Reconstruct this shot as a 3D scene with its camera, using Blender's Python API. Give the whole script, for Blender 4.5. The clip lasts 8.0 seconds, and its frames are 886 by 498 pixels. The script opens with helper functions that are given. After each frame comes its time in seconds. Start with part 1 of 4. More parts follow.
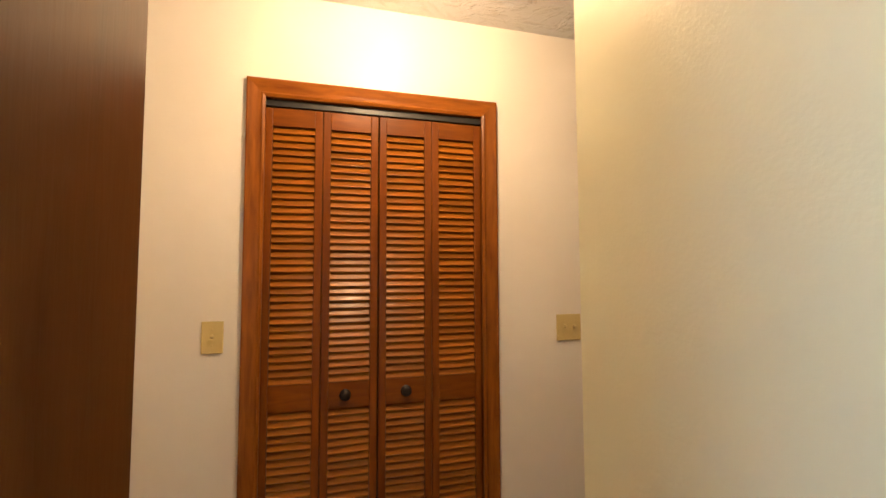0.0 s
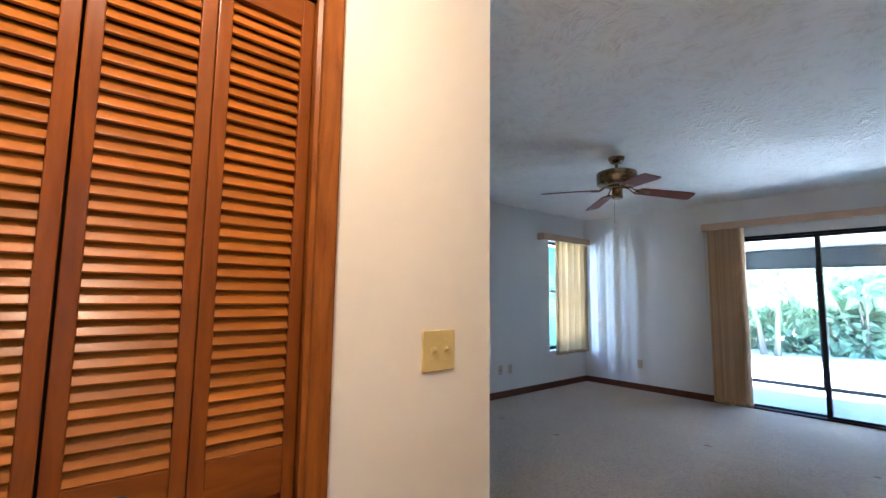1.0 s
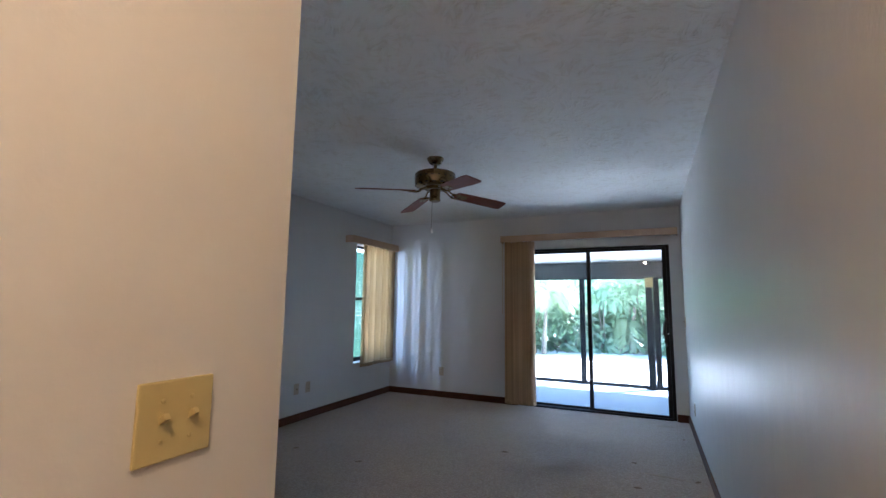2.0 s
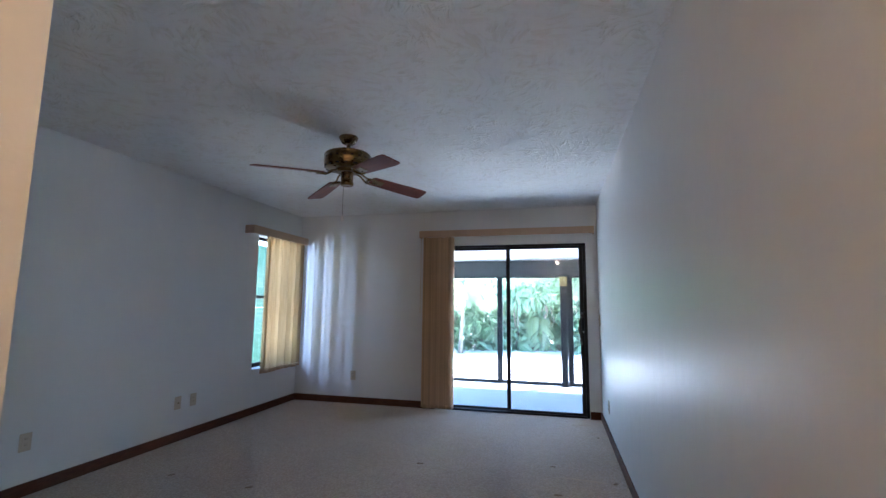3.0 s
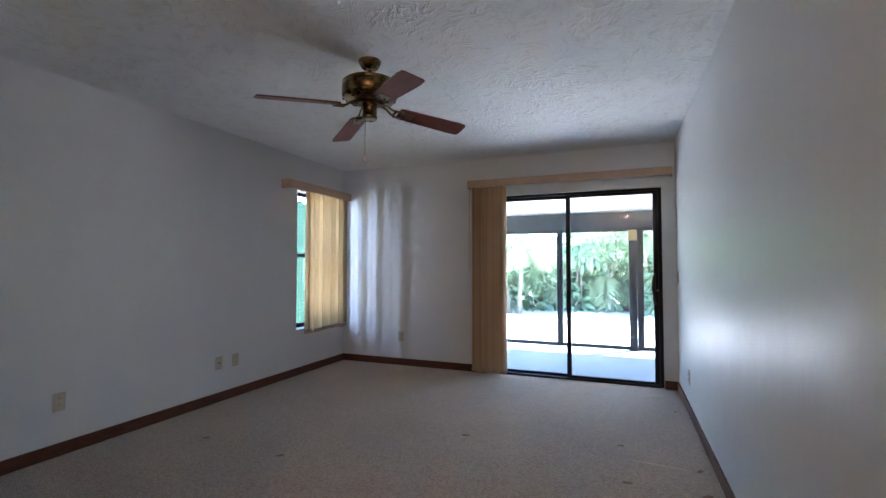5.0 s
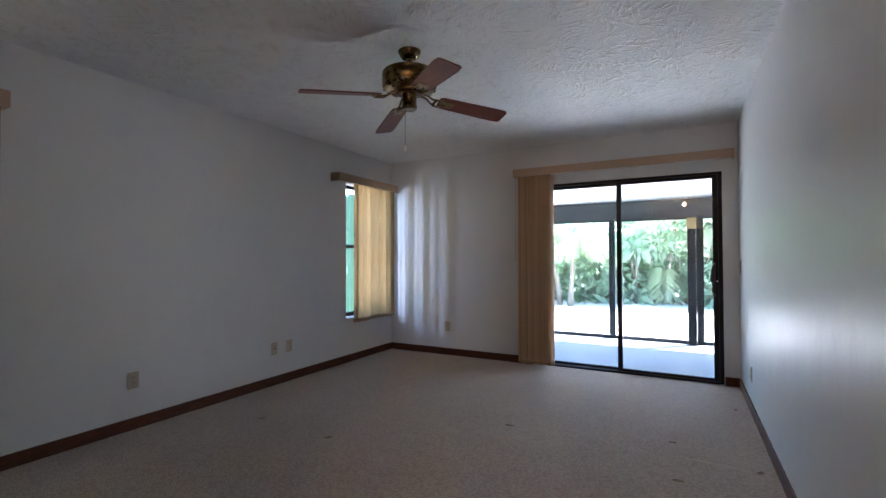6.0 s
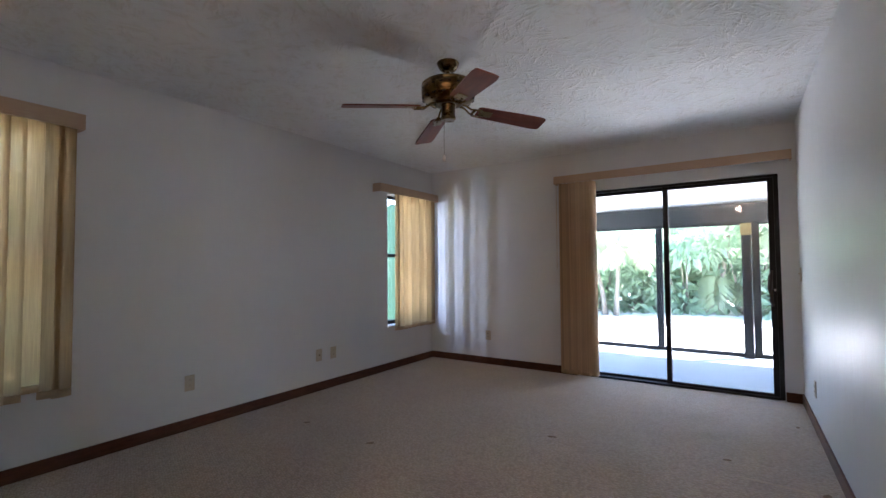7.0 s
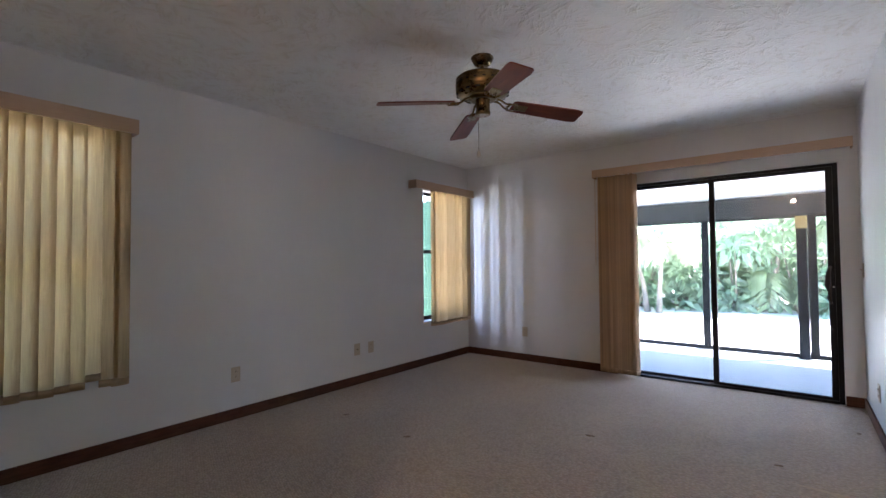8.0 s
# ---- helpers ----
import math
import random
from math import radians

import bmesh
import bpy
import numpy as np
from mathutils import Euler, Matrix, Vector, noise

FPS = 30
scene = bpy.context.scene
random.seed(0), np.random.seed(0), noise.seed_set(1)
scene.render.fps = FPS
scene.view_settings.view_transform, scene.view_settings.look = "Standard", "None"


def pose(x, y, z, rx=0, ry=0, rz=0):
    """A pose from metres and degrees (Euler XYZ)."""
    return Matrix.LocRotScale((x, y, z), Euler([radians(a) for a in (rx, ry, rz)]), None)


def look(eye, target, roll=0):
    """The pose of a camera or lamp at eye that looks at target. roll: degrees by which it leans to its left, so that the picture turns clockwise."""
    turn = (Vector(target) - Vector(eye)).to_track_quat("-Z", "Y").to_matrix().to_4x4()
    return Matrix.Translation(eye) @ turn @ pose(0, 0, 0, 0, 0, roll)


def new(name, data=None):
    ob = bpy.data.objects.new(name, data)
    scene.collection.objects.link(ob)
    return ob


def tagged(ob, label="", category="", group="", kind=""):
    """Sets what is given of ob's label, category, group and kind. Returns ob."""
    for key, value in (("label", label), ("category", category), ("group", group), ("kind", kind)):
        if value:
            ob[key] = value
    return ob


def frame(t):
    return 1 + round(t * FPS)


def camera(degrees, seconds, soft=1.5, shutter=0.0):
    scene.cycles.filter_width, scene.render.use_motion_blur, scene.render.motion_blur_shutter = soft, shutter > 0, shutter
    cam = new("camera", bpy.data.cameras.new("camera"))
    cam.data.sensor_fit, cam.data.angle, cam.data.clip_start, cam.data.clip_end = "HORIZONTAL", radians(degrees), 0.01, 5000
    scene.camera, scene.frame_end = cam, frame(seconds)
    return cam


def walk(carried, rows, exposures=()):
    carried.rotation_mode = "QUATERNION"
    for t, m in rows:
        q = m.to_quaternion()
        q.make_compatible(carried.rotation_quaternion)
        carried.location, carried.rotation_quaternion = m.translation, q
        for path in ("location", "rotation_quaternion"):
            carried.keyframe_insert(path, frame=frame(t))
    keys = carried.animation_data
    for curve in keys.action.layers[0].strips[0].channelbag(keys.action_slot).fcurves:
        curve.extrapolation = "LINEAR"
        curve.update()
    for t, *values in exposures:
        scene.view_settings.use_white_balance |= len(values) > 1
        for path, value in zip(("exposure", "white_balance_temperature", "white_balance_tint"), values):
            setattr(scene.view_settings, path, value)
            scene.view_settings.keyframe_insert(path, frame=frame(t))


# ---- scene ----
cam = camera(89.3, 8.0)
PATH = [
    (0, (0.805, -6.573, 1.35), (-1.119, -6.041, 1.475), -0.2),
    (0.5, (0.382, -6.517, 1.292), (-1.367, -5.568, 1.491), 0.1),
    (1, (-0.022, -6.334, 1.278), (-1.531, -5.037, 1.486), 0.7),
    (1.5, (-0.25, -6.152, 1.288), (-1.431, -4.555, 1.517), 0.7),
    (2, (-0.379, -5.946, 1.298), (-1.203, -4.14, 1.543), 0.7),
    (2.2, (-0.43, -5.86, 1.299), (-1.139, -4.007, 1.553), 0.8),
    (3.3, (-0.499, -5.511, 1.276), (-0.964, -3.58, 1.513), 0.4),
    (3.5, (-0.506, -5.453, 1.258), (-0.971, -3.52, 1.481), 0.3),
    (4, (-0.532, -5.304, 1.247), (-1.034, -3.377, 1.424), 0.2),
    (4.5, (-0.538, -5.158, 1.246), (-1.149, -3.257, 1.363), 0.0),
    (4.7, (-0.531, -5.105, 1.247), (-1.196, -3.221, 1.343), 0.0),
    (5.8, (-0.468, -5.026, 1.228), (-1.375, -3.244, 1.262), -0.2),
    (6, (-0.459, -5.025, 1.225), (-1.405, -3.263, 1.262), -0.2),
    (6.5, (-0.454, -5.029, 1.222), (-1.482, -3.314, 1.275), -0.2),
    (7, (-0.442, -5.036, 1.22), (-1.543, -3.369, 1.298), -0.4),
    (7.5, (-0.434, -5.036, 1.215), (-1.603, -3.415, 1.296), -0.4),
    (8, (-0.434, -5.032, 1.221), (-1.667, -3.459, 1.282), -0.5),
]

# ---- world, sun, large lights ----
EXPOSURES = [
    (0.0, 4.05, 6250, 13), (0.5, 4.18, 6050, 11), (1.0, 4.66, 5000, 13), (1.5, 4.40, 5000, 15), (2.0, 3.86, 5150, 16), (3.5, 4.30, 5150, 18),
    (4.0, 4.32, 5250, 18), (4.5, 4.30, 5400, 19), (6.0, 4.02, 5700, 21), (8.0, 4.20, 6000, 26),
]
walk(cam, [(t, look(eye, target, roll)) for t, eye, target, roll in PATH], EXPOSURES)

SUN_EL, SUN_AZ = radians(62), radians(45)      # azimuth from +y towards +x
world = bpy.data.worlds.new("world")
scene.world = world
world.use_nodes = True
wn = world.node_tree.nodes
sky = wn.new("ShaderNodeTexSky")
sky.sky_type = "NISHITA"
sky.sun_disc = False
sky.sun_elevation = SUN_EL
sky.sun_rotation = SUN_AZ
world.node_tree.links.new(sky.outputs[0], wn["Background"].inputs[0])
wn["Background"].inputs[1].default_value = 0.15

sun = new("sun", bpy.data.lights.new("sun", "SUN"))
sun.data.energy = 5.0
sun.data.angle = radians(0.5)
sun.data.color = (1.0, 0.95, 0.87)
sun.matrix_world = look((math.sin(SUN_AZ) * math.cos(SUN_EL) * 40, math.cos(SUN_AZ) * math.cos(SUN_EL) * 40, math.sin(SUN_EL) * 40), (0, 0, 0))

HALL_LAMP = (-0.42, -6.31, 2.40)
bulb = new("hall_bulb", bpy.data.lights.new("hall_bulb", "POINT"))
bulb.data.energy = 3.0
bulb.data.shadow_soft_size = 0.045
bulb.data.color = (1.0, 0.66, 0.35)
bulb.location = HALL_LAMP

# daylight from the corridor's window, behind the entry doorway
skylight = new("corridor_window_light", bpy.data.lights.new("corridor_window_light", "AREA"))
skylight.data.shape, skylight.data.size, skylight.data.size_y = "RECTANGLE", 0.62, 1.10
skylight.data.energy = 0.9
skylight.data.color = (0.74, 0.86, 1.0)
skylight.matrix_world = look((1.90, -7.82, 1.525), (1.90, -5.0, 1.525))

# added narrow strip lamp outside the corner window, standing in for slanting sky light
corner_strip_lamp = new("corner_streak_lamp", bpy.data.lights.new("corner_streak_lamp", "AREA"))
corner_strip_lamp.data.shape, corner_strip_lamp.data.size, corner_strip_lamp.data.size_y = "RECTANGLE", 0.09, 1.5
corner_strip_lamp.data.energy = 0.75
corner_strip_lamp.data.spread = radians(90)
corner_strip_lamp.data.color = (0.70, 0.82, 1.0)
corner_strip_lamp.matrix_world = look((-4.75, -1.22, 1.42), (-3.95, -0.50, 1.30))


# ---- materials ----
def mat(name, colour, rough=0.6, metal=0.0, second=None, scale=6.0, mix=0.5, bump=0.0, bump_scale=60.0, stretch=(1, 1, 1),
        dist=0.002, spec=0.5, coat=0.0, translucent=0.0, random_value=0.0, detail=6.0, rough_var=0.0, bump2=0.0, bump2_scale=3.0, distortion=0.0, sheer=0.0):
    """A procedural surface: two colours mixed by stretched noise, fine and coarse relief."""
    m = bpy.data.materials.new(name)
    m.use_nodes = True
    n, l = m.node_tree.nodes, m.node_tree.links
    b = n["Principled BSDF"]
    b.inputs["Roughness"].default_value = rough
    b.inputs["Metallic"].default_value = metal
    b.inputs["Specular IOR Level"].default_value = spec
    b.inputs["Coat Weight"].default_value = coat
    b.inputs["Coat Roughness"].default_value = 0.12
    tc, mp = n.new("ShaderNodeTexCoord"), n.new("ShaderNodeMapping")
    mp.inputs["Scale"].default_value = stretch
    l.new(tc.outputs["Object"], mp.inputs["Vector"])
    no = n.new("ShaderNodeTexNoise")
    no.inputs["Scale"].default_value, no.inputs["Detail"].default_value, no.inputs["Roughness"].default_value = scale, detail, 0.6
    no.inputs["Distortion"].default_value = distortion
    l.new(mp.outputs[0], no.inputs["Vector"])
    ra = n.new("ShaderNodeValToRGB")
    ra.color_ramp.elements[0].position, ra.color_ramp.elements[1].position = 0.5 - mix / 2, 0.5 + mix / 2
    ra.color_ramp.elements[0].color = (*(second or colour), 1)
    ra.color_ramp.elements[1].color = (*colour, 1)
    l.new(no.outputs["Fac"], ra.inputs[0])
    out = ra.outputs[0]
    if random_value:
        oi, mr, hs = n.new("ShaderNodeObjectInfo"), n.new("ShaderNodeMapRange"), n.new("ShaderNodeHueSaturation")
        mr.inputs["To Min"].default_value, mr.inputs["To Max"].default_value = 1 - random_value, 1 + random_value
        l.new(oi.outputs["Random"], mr.inputs["Value"])
        l.new(mr.outputs[0], hs.inputs["Value"])
        l.new(out, hs.inputs["Color"])
        out = hs.outputs[0]
    l.new(out, b.inputs["Base Color"])
    if rough_var:
        rr = n.new("ShaderNodeMapRange")
        rr.inputs["To Min"].default_value, rr.inputs["To Max"].default_value = rough - rough_var, rough + rough_var
        l.new(no.outputs["Fac"], rr.inputs["Value"])
        l.new(rr.outputs[0], b.inputs["Roughness"])
    last = None
    for strength, sc, d in ((bump2, bump2_scale, dist * 6), (bump, bump_scale, dist)):
        if strength:
            n2, bp = n.new("ShaderNodeTexNoise"), n.new("ShaderNodeBump")
            n2.inputs["Scale"].default_value, n2.inputs["Detail"].default_value = sc, 3.0
            n2.inputs["Distortion"].default_value = distortion
            l.new(mp.outputs[0], n2.inputs["Vector"])
            bp.inputs["Strength"].default_value, bp.inputs["Distance"].default_value = strength, d
            l.new(n2.outputs["Fac"], bp.inputs["Height"])
            if last:
                l.new(last.outputs[0], bp.inputs["Normal"])
            last = bp
    if last:
        l.new(last.outputs[0], b.inputs["Normal"])
    if translucent:
        tr, ms = n.new("ShaderNodeBsdfTranslucent"), n.new("ShaderNodeMixShader")
        l.new(out, tr.inputs["Color"])
        ms.inputs[0].default_value = translucent
        l.new(b.outputs[0], ms.inputs[1])
        l.new(tr.outputs[0], ms.inputs[2])
        shown = ms
        if sheer:
            tp, shown = n.new("ShaderNodeBsdfTransparent"), n.new("ShaderNodeMixShader")
            l.new(out, tp.inputs["Color"])
            shown.inputs[0].default_value = sheer
            l.new(ms.outputs[0], shown.inputs[1])
            l.new(tp.outputs[0], shown.inputs[2])
        l.new(shown.outputs[0], n["Material Output"].inputs["Surface"])
    return m


M_WALL = mat("wall_paint", (0.67, 0.665, 0.65), 0.40, second=(0.64, 0.635, 0.62), scale=2.5, bump=0.3, bump_scale=110, bump2=0.6, bump2_scale=5.0, spec=0.05, stretch=(1, 1, 0.55), rough_var=0.16)
M_HALL = mat("hall_paint", (0.78, 0.74, 0.68), 0.45, second=(0.75, 0.71, 0.64), scale=1.5, bump=0.2, bump_scale=140, bump2=0.15, bump2_scale=2.0)
M_CREAM = mat("cream_hall_paint", (0.80, 0.78, 0.57), 0.42, second=(0.77, 0.75, 0.54), scale=1.5, bump=0.2, bump_scale=140, bump2=0.2, bump2_scale=3.0, spec=0.3)
M_BASE = mat("stained_baseboard", (0.125, 0.046, 0.020), 0.5, second=(0.060, 0.021, 0.010), spec=0.2, scale=9, stretch=(1, 1, 6), bump=0.2, bump_scale=40)
M_WOOD_V = mat("stained_pine", (0.32, 0.107, 0.009), 0.32, second=(0.13, 0.031, 0.003), scale=7, mix=0.55, stretch=(6, 6, 0.7), bump=0.12, bump_scale=22, dist=0.001, coat=0.02, spec=0.16, random_value=0.12, rough_var=0.06, distortion=0.4)
M_WOOD_H = mat("stained_pine_rail", (0.32, 0.107, 0.009), 0.32, second=(0.14, 0.034, 0.003), scale=7, mix=0.55, stretch=(6, 0.8, 6), bump=0.12, bump_scale=22, dist=0.001, coat=0.02, spec=0.16, random_value=0.12, rough_var=0.06, distortion=0.4)
M_STILE = mat("red_stained_stile", (0.205, 0.058, 0.004), 0.30, second=(0.105, 0.026, 0.003), scale=7, mix=0.55, stretch=(6, 6, 0.7), bump=0.12, bump_scale=22, dist=0.001, coat=0.02, spec=0.16, random_value=0.12, rough_var=0.06, distortion=0.4)
M_RAIL = mat("red_stained_rail", (0.225, 0.066, 0.004), 0.30, second=(0.115, 0.029, 0.003), scale=7, mix=0.55, stretch=(6, 0.8, 6), bump=0.12, bump_scale=22, dist=0.001, coat=0.02, spec=0.16, random_value=0.12, rough_var=0.06, distortion=0.4)
M_SLAT = mat("stained_slat", (0.35, 0.130, 0.010), 0.30, second=(0.19, 0.052, 0.004), scale=6, mix=0.6, stretch=(6, 0.9, 6), bump=0.1, bump_scale=20, dist=0.001, coat=0.02, spec=0.16, random_value=0.22)
M_SLAB = mat("walnut_stained_door", (0.090, 0.033, 0.007), 0.34, second=(0.042, 0.014, 0.003), spec=0.25, scale=3, stretch=(4, 4, 0.5), bump=0.15, bump_scale=20, rough_var=0.08, distortion=0.5)
M_TRACK = mat("dark_track_metal", (0.03, 0.032, 0.034), 0.4, 0.8, second=(0.05, 0.05, 0.05), scale=20)
# near-black colour puts the closet's unlit shade into its walls
M_CLOSET_SHADE = mat("closet_shade_walls", (0.045, 0.04, 0.035), 0.9, second=(0.03, 0.026, 0.022))
M_KNOB = mat("dark_bronze", (0.030, 0.022, 0.017), 0.45, 0.5, second=(0.018, 0.013, 0.010), scale=25)
M_IVORY = mat("ivory_plastic", (0.62, 0.50, 0.21), 0.32, second=(0.58, 0.46, 0.19), scale=10)
M_ALMOND = mat("almond_plastic", (0.50, 0.42, 0.31), 0.4, second=(0.46, 0.38, 0.28), scale=10)
M_SLOT = mat("outlet_slot", (0.03, 0.025, 0.02), 0.6)
M_BRASS = mat("antique_brass", (0.25, 0.17, 0.078), 0.28, 1.0, second=(0.15, 0.10, 0.046), scale=14, rough_var=0.07)
M_BRASS_DARK = mat("shaded_brass", (0.20, 0.135, 0.06), 0.35, 1.0, second=(0.10, 0.07, 0.035), scale=18)
M_BLADE = mat("mahogany_blade", (0.235, 0.055, 0.024), 0.42, second=(0.125, 0.028, 0.013), scale=5, stretch=(0.8, 7, 7), bump=0.08, bump_scale=20, spec=0.3)
M_BEAD = mat("clear_bead", (0.80, 0.74, 0.70), 0.15, second=(0.75, 0.7, 0.66))
M_VALANCE = mat("tan_fabric_valance", (0.50, 0.345, 0.225), 0.75, second=(0.45, 0.305, 0.20), scale=12, stretch=(1, 1, 8), bump=0.3, bump_scale=200)
M_VANE = mat("cream_vane_fabric", (0.33, 0.215, 0.098), 0.8, second=(0.22, 0.135, 0.06), scale=14, stretch=(9, 9, 0.25), bump=0.3, bump_scale=90, translucent=0.74, random_value=0.16, sheer=0.09)
M_HEM = mat("vane_hem_fabric", (0.46, 0.33, 0.19), 0.85, second=(0.40, 0.28, 0.16), scale=14, translucent=0.10)
M_STACK = mat("tan_vane_fabric", (0.53, 0.35, 0.20), 0.8, second=(0.42, 0.27, 0.15), scale=14, stretch=(9, 9, 0.25), bump=0.3, bump_scale=90, translucent=0.22, random_value=0.14)
M_BRONZE = mat("bronze_aluminium", (0.013, 0.012, 0.013), 0.5, 0.0, second=(0.009, 0.008, 0.009), scale=20, spec=0.25)
M_HANDLE = mat("wooden_handle", (0.05, 0.028, 0.015), 0.5, second=(0.03, 0.016, 0.009), scale=20, stretch=(1, 1, 0.3))
M_SILL = mat("white_sill", (0.74, 0.73, 0.71), 0.5, second=(0.68, 0.67, 0.65))
M_PORCH_FLOOR = mat("grey_porch_concrete", (0.155, 0.180, 0.20), 0.65, second=(0.125, 0.148, 0.165), scale=2.5, bump=0.2, bump_scale=80)
M_PORCH_CEIL = mat("white_porch_ceiling", (0.48, 0.49, 0.48), 0.7, second=(0.43, 0.44, 0.43), scale=3)
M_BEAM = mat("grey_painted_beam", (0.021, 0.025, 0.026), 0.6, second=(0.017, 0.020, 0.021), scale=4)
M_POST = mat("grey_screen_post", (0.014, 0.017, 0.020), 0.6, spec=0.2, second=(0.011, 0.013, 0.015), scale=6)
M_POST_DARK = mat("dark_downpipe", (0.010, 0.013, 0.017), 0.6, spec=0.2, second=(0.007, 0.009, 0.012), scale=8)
M_CAP = mat("yellow_painted_block", (0.30, 0.22, 0.08), 0.6, second=(0.25, 0.18, 0.065), scale=10)
M_GROUND = mat("pale_sandy_ground", (0.70, 0.69, 0.66), 0.9, second=(0.60, 0.60, 0.56), scale=0.9, bump=0.4, bump_scale=25, dist=0.01)
M_LEAF = mat("green_leaf", (0.33, 0.44, 0.30), 0.35, second=(0.24, 0.35, 0.23), spec=0.8, scale=1.2, translucent=0.6, random_value=0.25)
M_LEAF_PALE = mat("pale_palm_leaf", (0.40, 0.47, 0.29), 0.28, second=(0.28, 0.37, 0.22), spec=0.8, scale=1.5, translucent=0.6, random_value=0.2)
M_BARK = mat("pale_palm_bark", (0.24, 0.21, 0.17), 0.85, second=(0.15, 0.13, 0.105), scale=12, stretch=(1, 1, 5), bump=0.5, bump_scale=25, dist=0.01)
M_FENCE = mat("green_painted_fence", (0.006, 0.034, 0.019), 0.7, second=(0.004, 0.023, 0.013), spec=0.2, scale=5, stretch=(1, 0.3, 4))
M_STUCCO = mat("outside_stucco", (0.62, 0.58, 0.52), 0.85, second=(0.56, 0.52, 0.46), scale=3, bump=0.5, bump_scale=60)
M_ROOF = mat("roof_board", (0.35, 0.33, 0.31), 0.9, second=(0.28, 0.27, 0.25))


def carpet_material():
    m = mat("beige_loop_carpet", (0.50, 0.40, 0.305), 0.95, second=(0.42, 0.335, 0.255), scale=1.6, mix=0.6, spec=0.1)
    n, l = m.node_tree.nodes, m.node_tree.links
    b = n["Principled BSDF"]
    b.inputs["Sheen Weight"].default_value, b.inputs["Sheen Roughness"].default_value = 0.22, 0.5
    tc, mp = n.new("ShaderNodeTexCoord"), n.new("ShaderNodeMapping")
    mp.inputs["Rotation"].default_value = (0, 0, radians(32))
    mp.inputs["Scale"].default_value = (50, 80, 50)
    l.new(tc.outputs["Object"], mp.inputs["Vector"])
    vo = n.new("ShaderNodeTexVoronoi")
    vo.inputs["Scale"].default_value = 1.0
    vo.inputs["Randomness"].default_value = 0.55
    l.new(mp.outputs[0], vo.inputs["Vector"])
    bp = n.new("ShaderNodeBump")
    bp.invert = True
    bp.inputs["Strength"].default_value, bp.inputs["Distance"].default_value = 0.9, 0.008
    l.new(vo.outputs["Distance"], bp.inputs["Height"])
    no, b2 = n.new("ShaderNodeTexNoise"), n.new("ShaderNodeBump")
    no.inputs["Scale"].default_value, no.inputs["Detail"].default_value = 7.0, 4.0
    l.new(tc.outputs["Object"], no.inputs["Vector"])
    b2.inputs["Strength"].default_value, b2.inputs["Distance"].default_value = 0.35, 0.02
    l.new(no.outputs["Fac"], b2.inputs["Height"])
    l.new(b2.outputs[0], bp.inputs["Normal"])
    l.new(bp.outputs[0], b.inputs["Normal"])
    base = b.inputs["Base Color"].links[0].from_socket
    # painted-in shade: colour multiplied darker towards the gaps between loops
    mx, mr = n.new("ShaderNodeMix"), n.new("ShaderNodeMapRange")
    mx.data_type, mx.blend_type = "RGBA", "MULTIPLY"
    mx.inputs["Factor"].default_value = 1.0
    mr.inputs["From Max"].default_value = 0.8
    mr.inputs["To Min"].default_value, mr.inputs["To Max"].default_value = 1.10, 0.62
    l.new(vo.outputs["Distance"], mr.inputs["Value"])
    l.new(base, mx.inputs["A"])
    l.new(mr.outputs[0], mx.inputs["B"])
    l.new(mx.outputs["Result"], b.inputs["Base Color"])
    return m


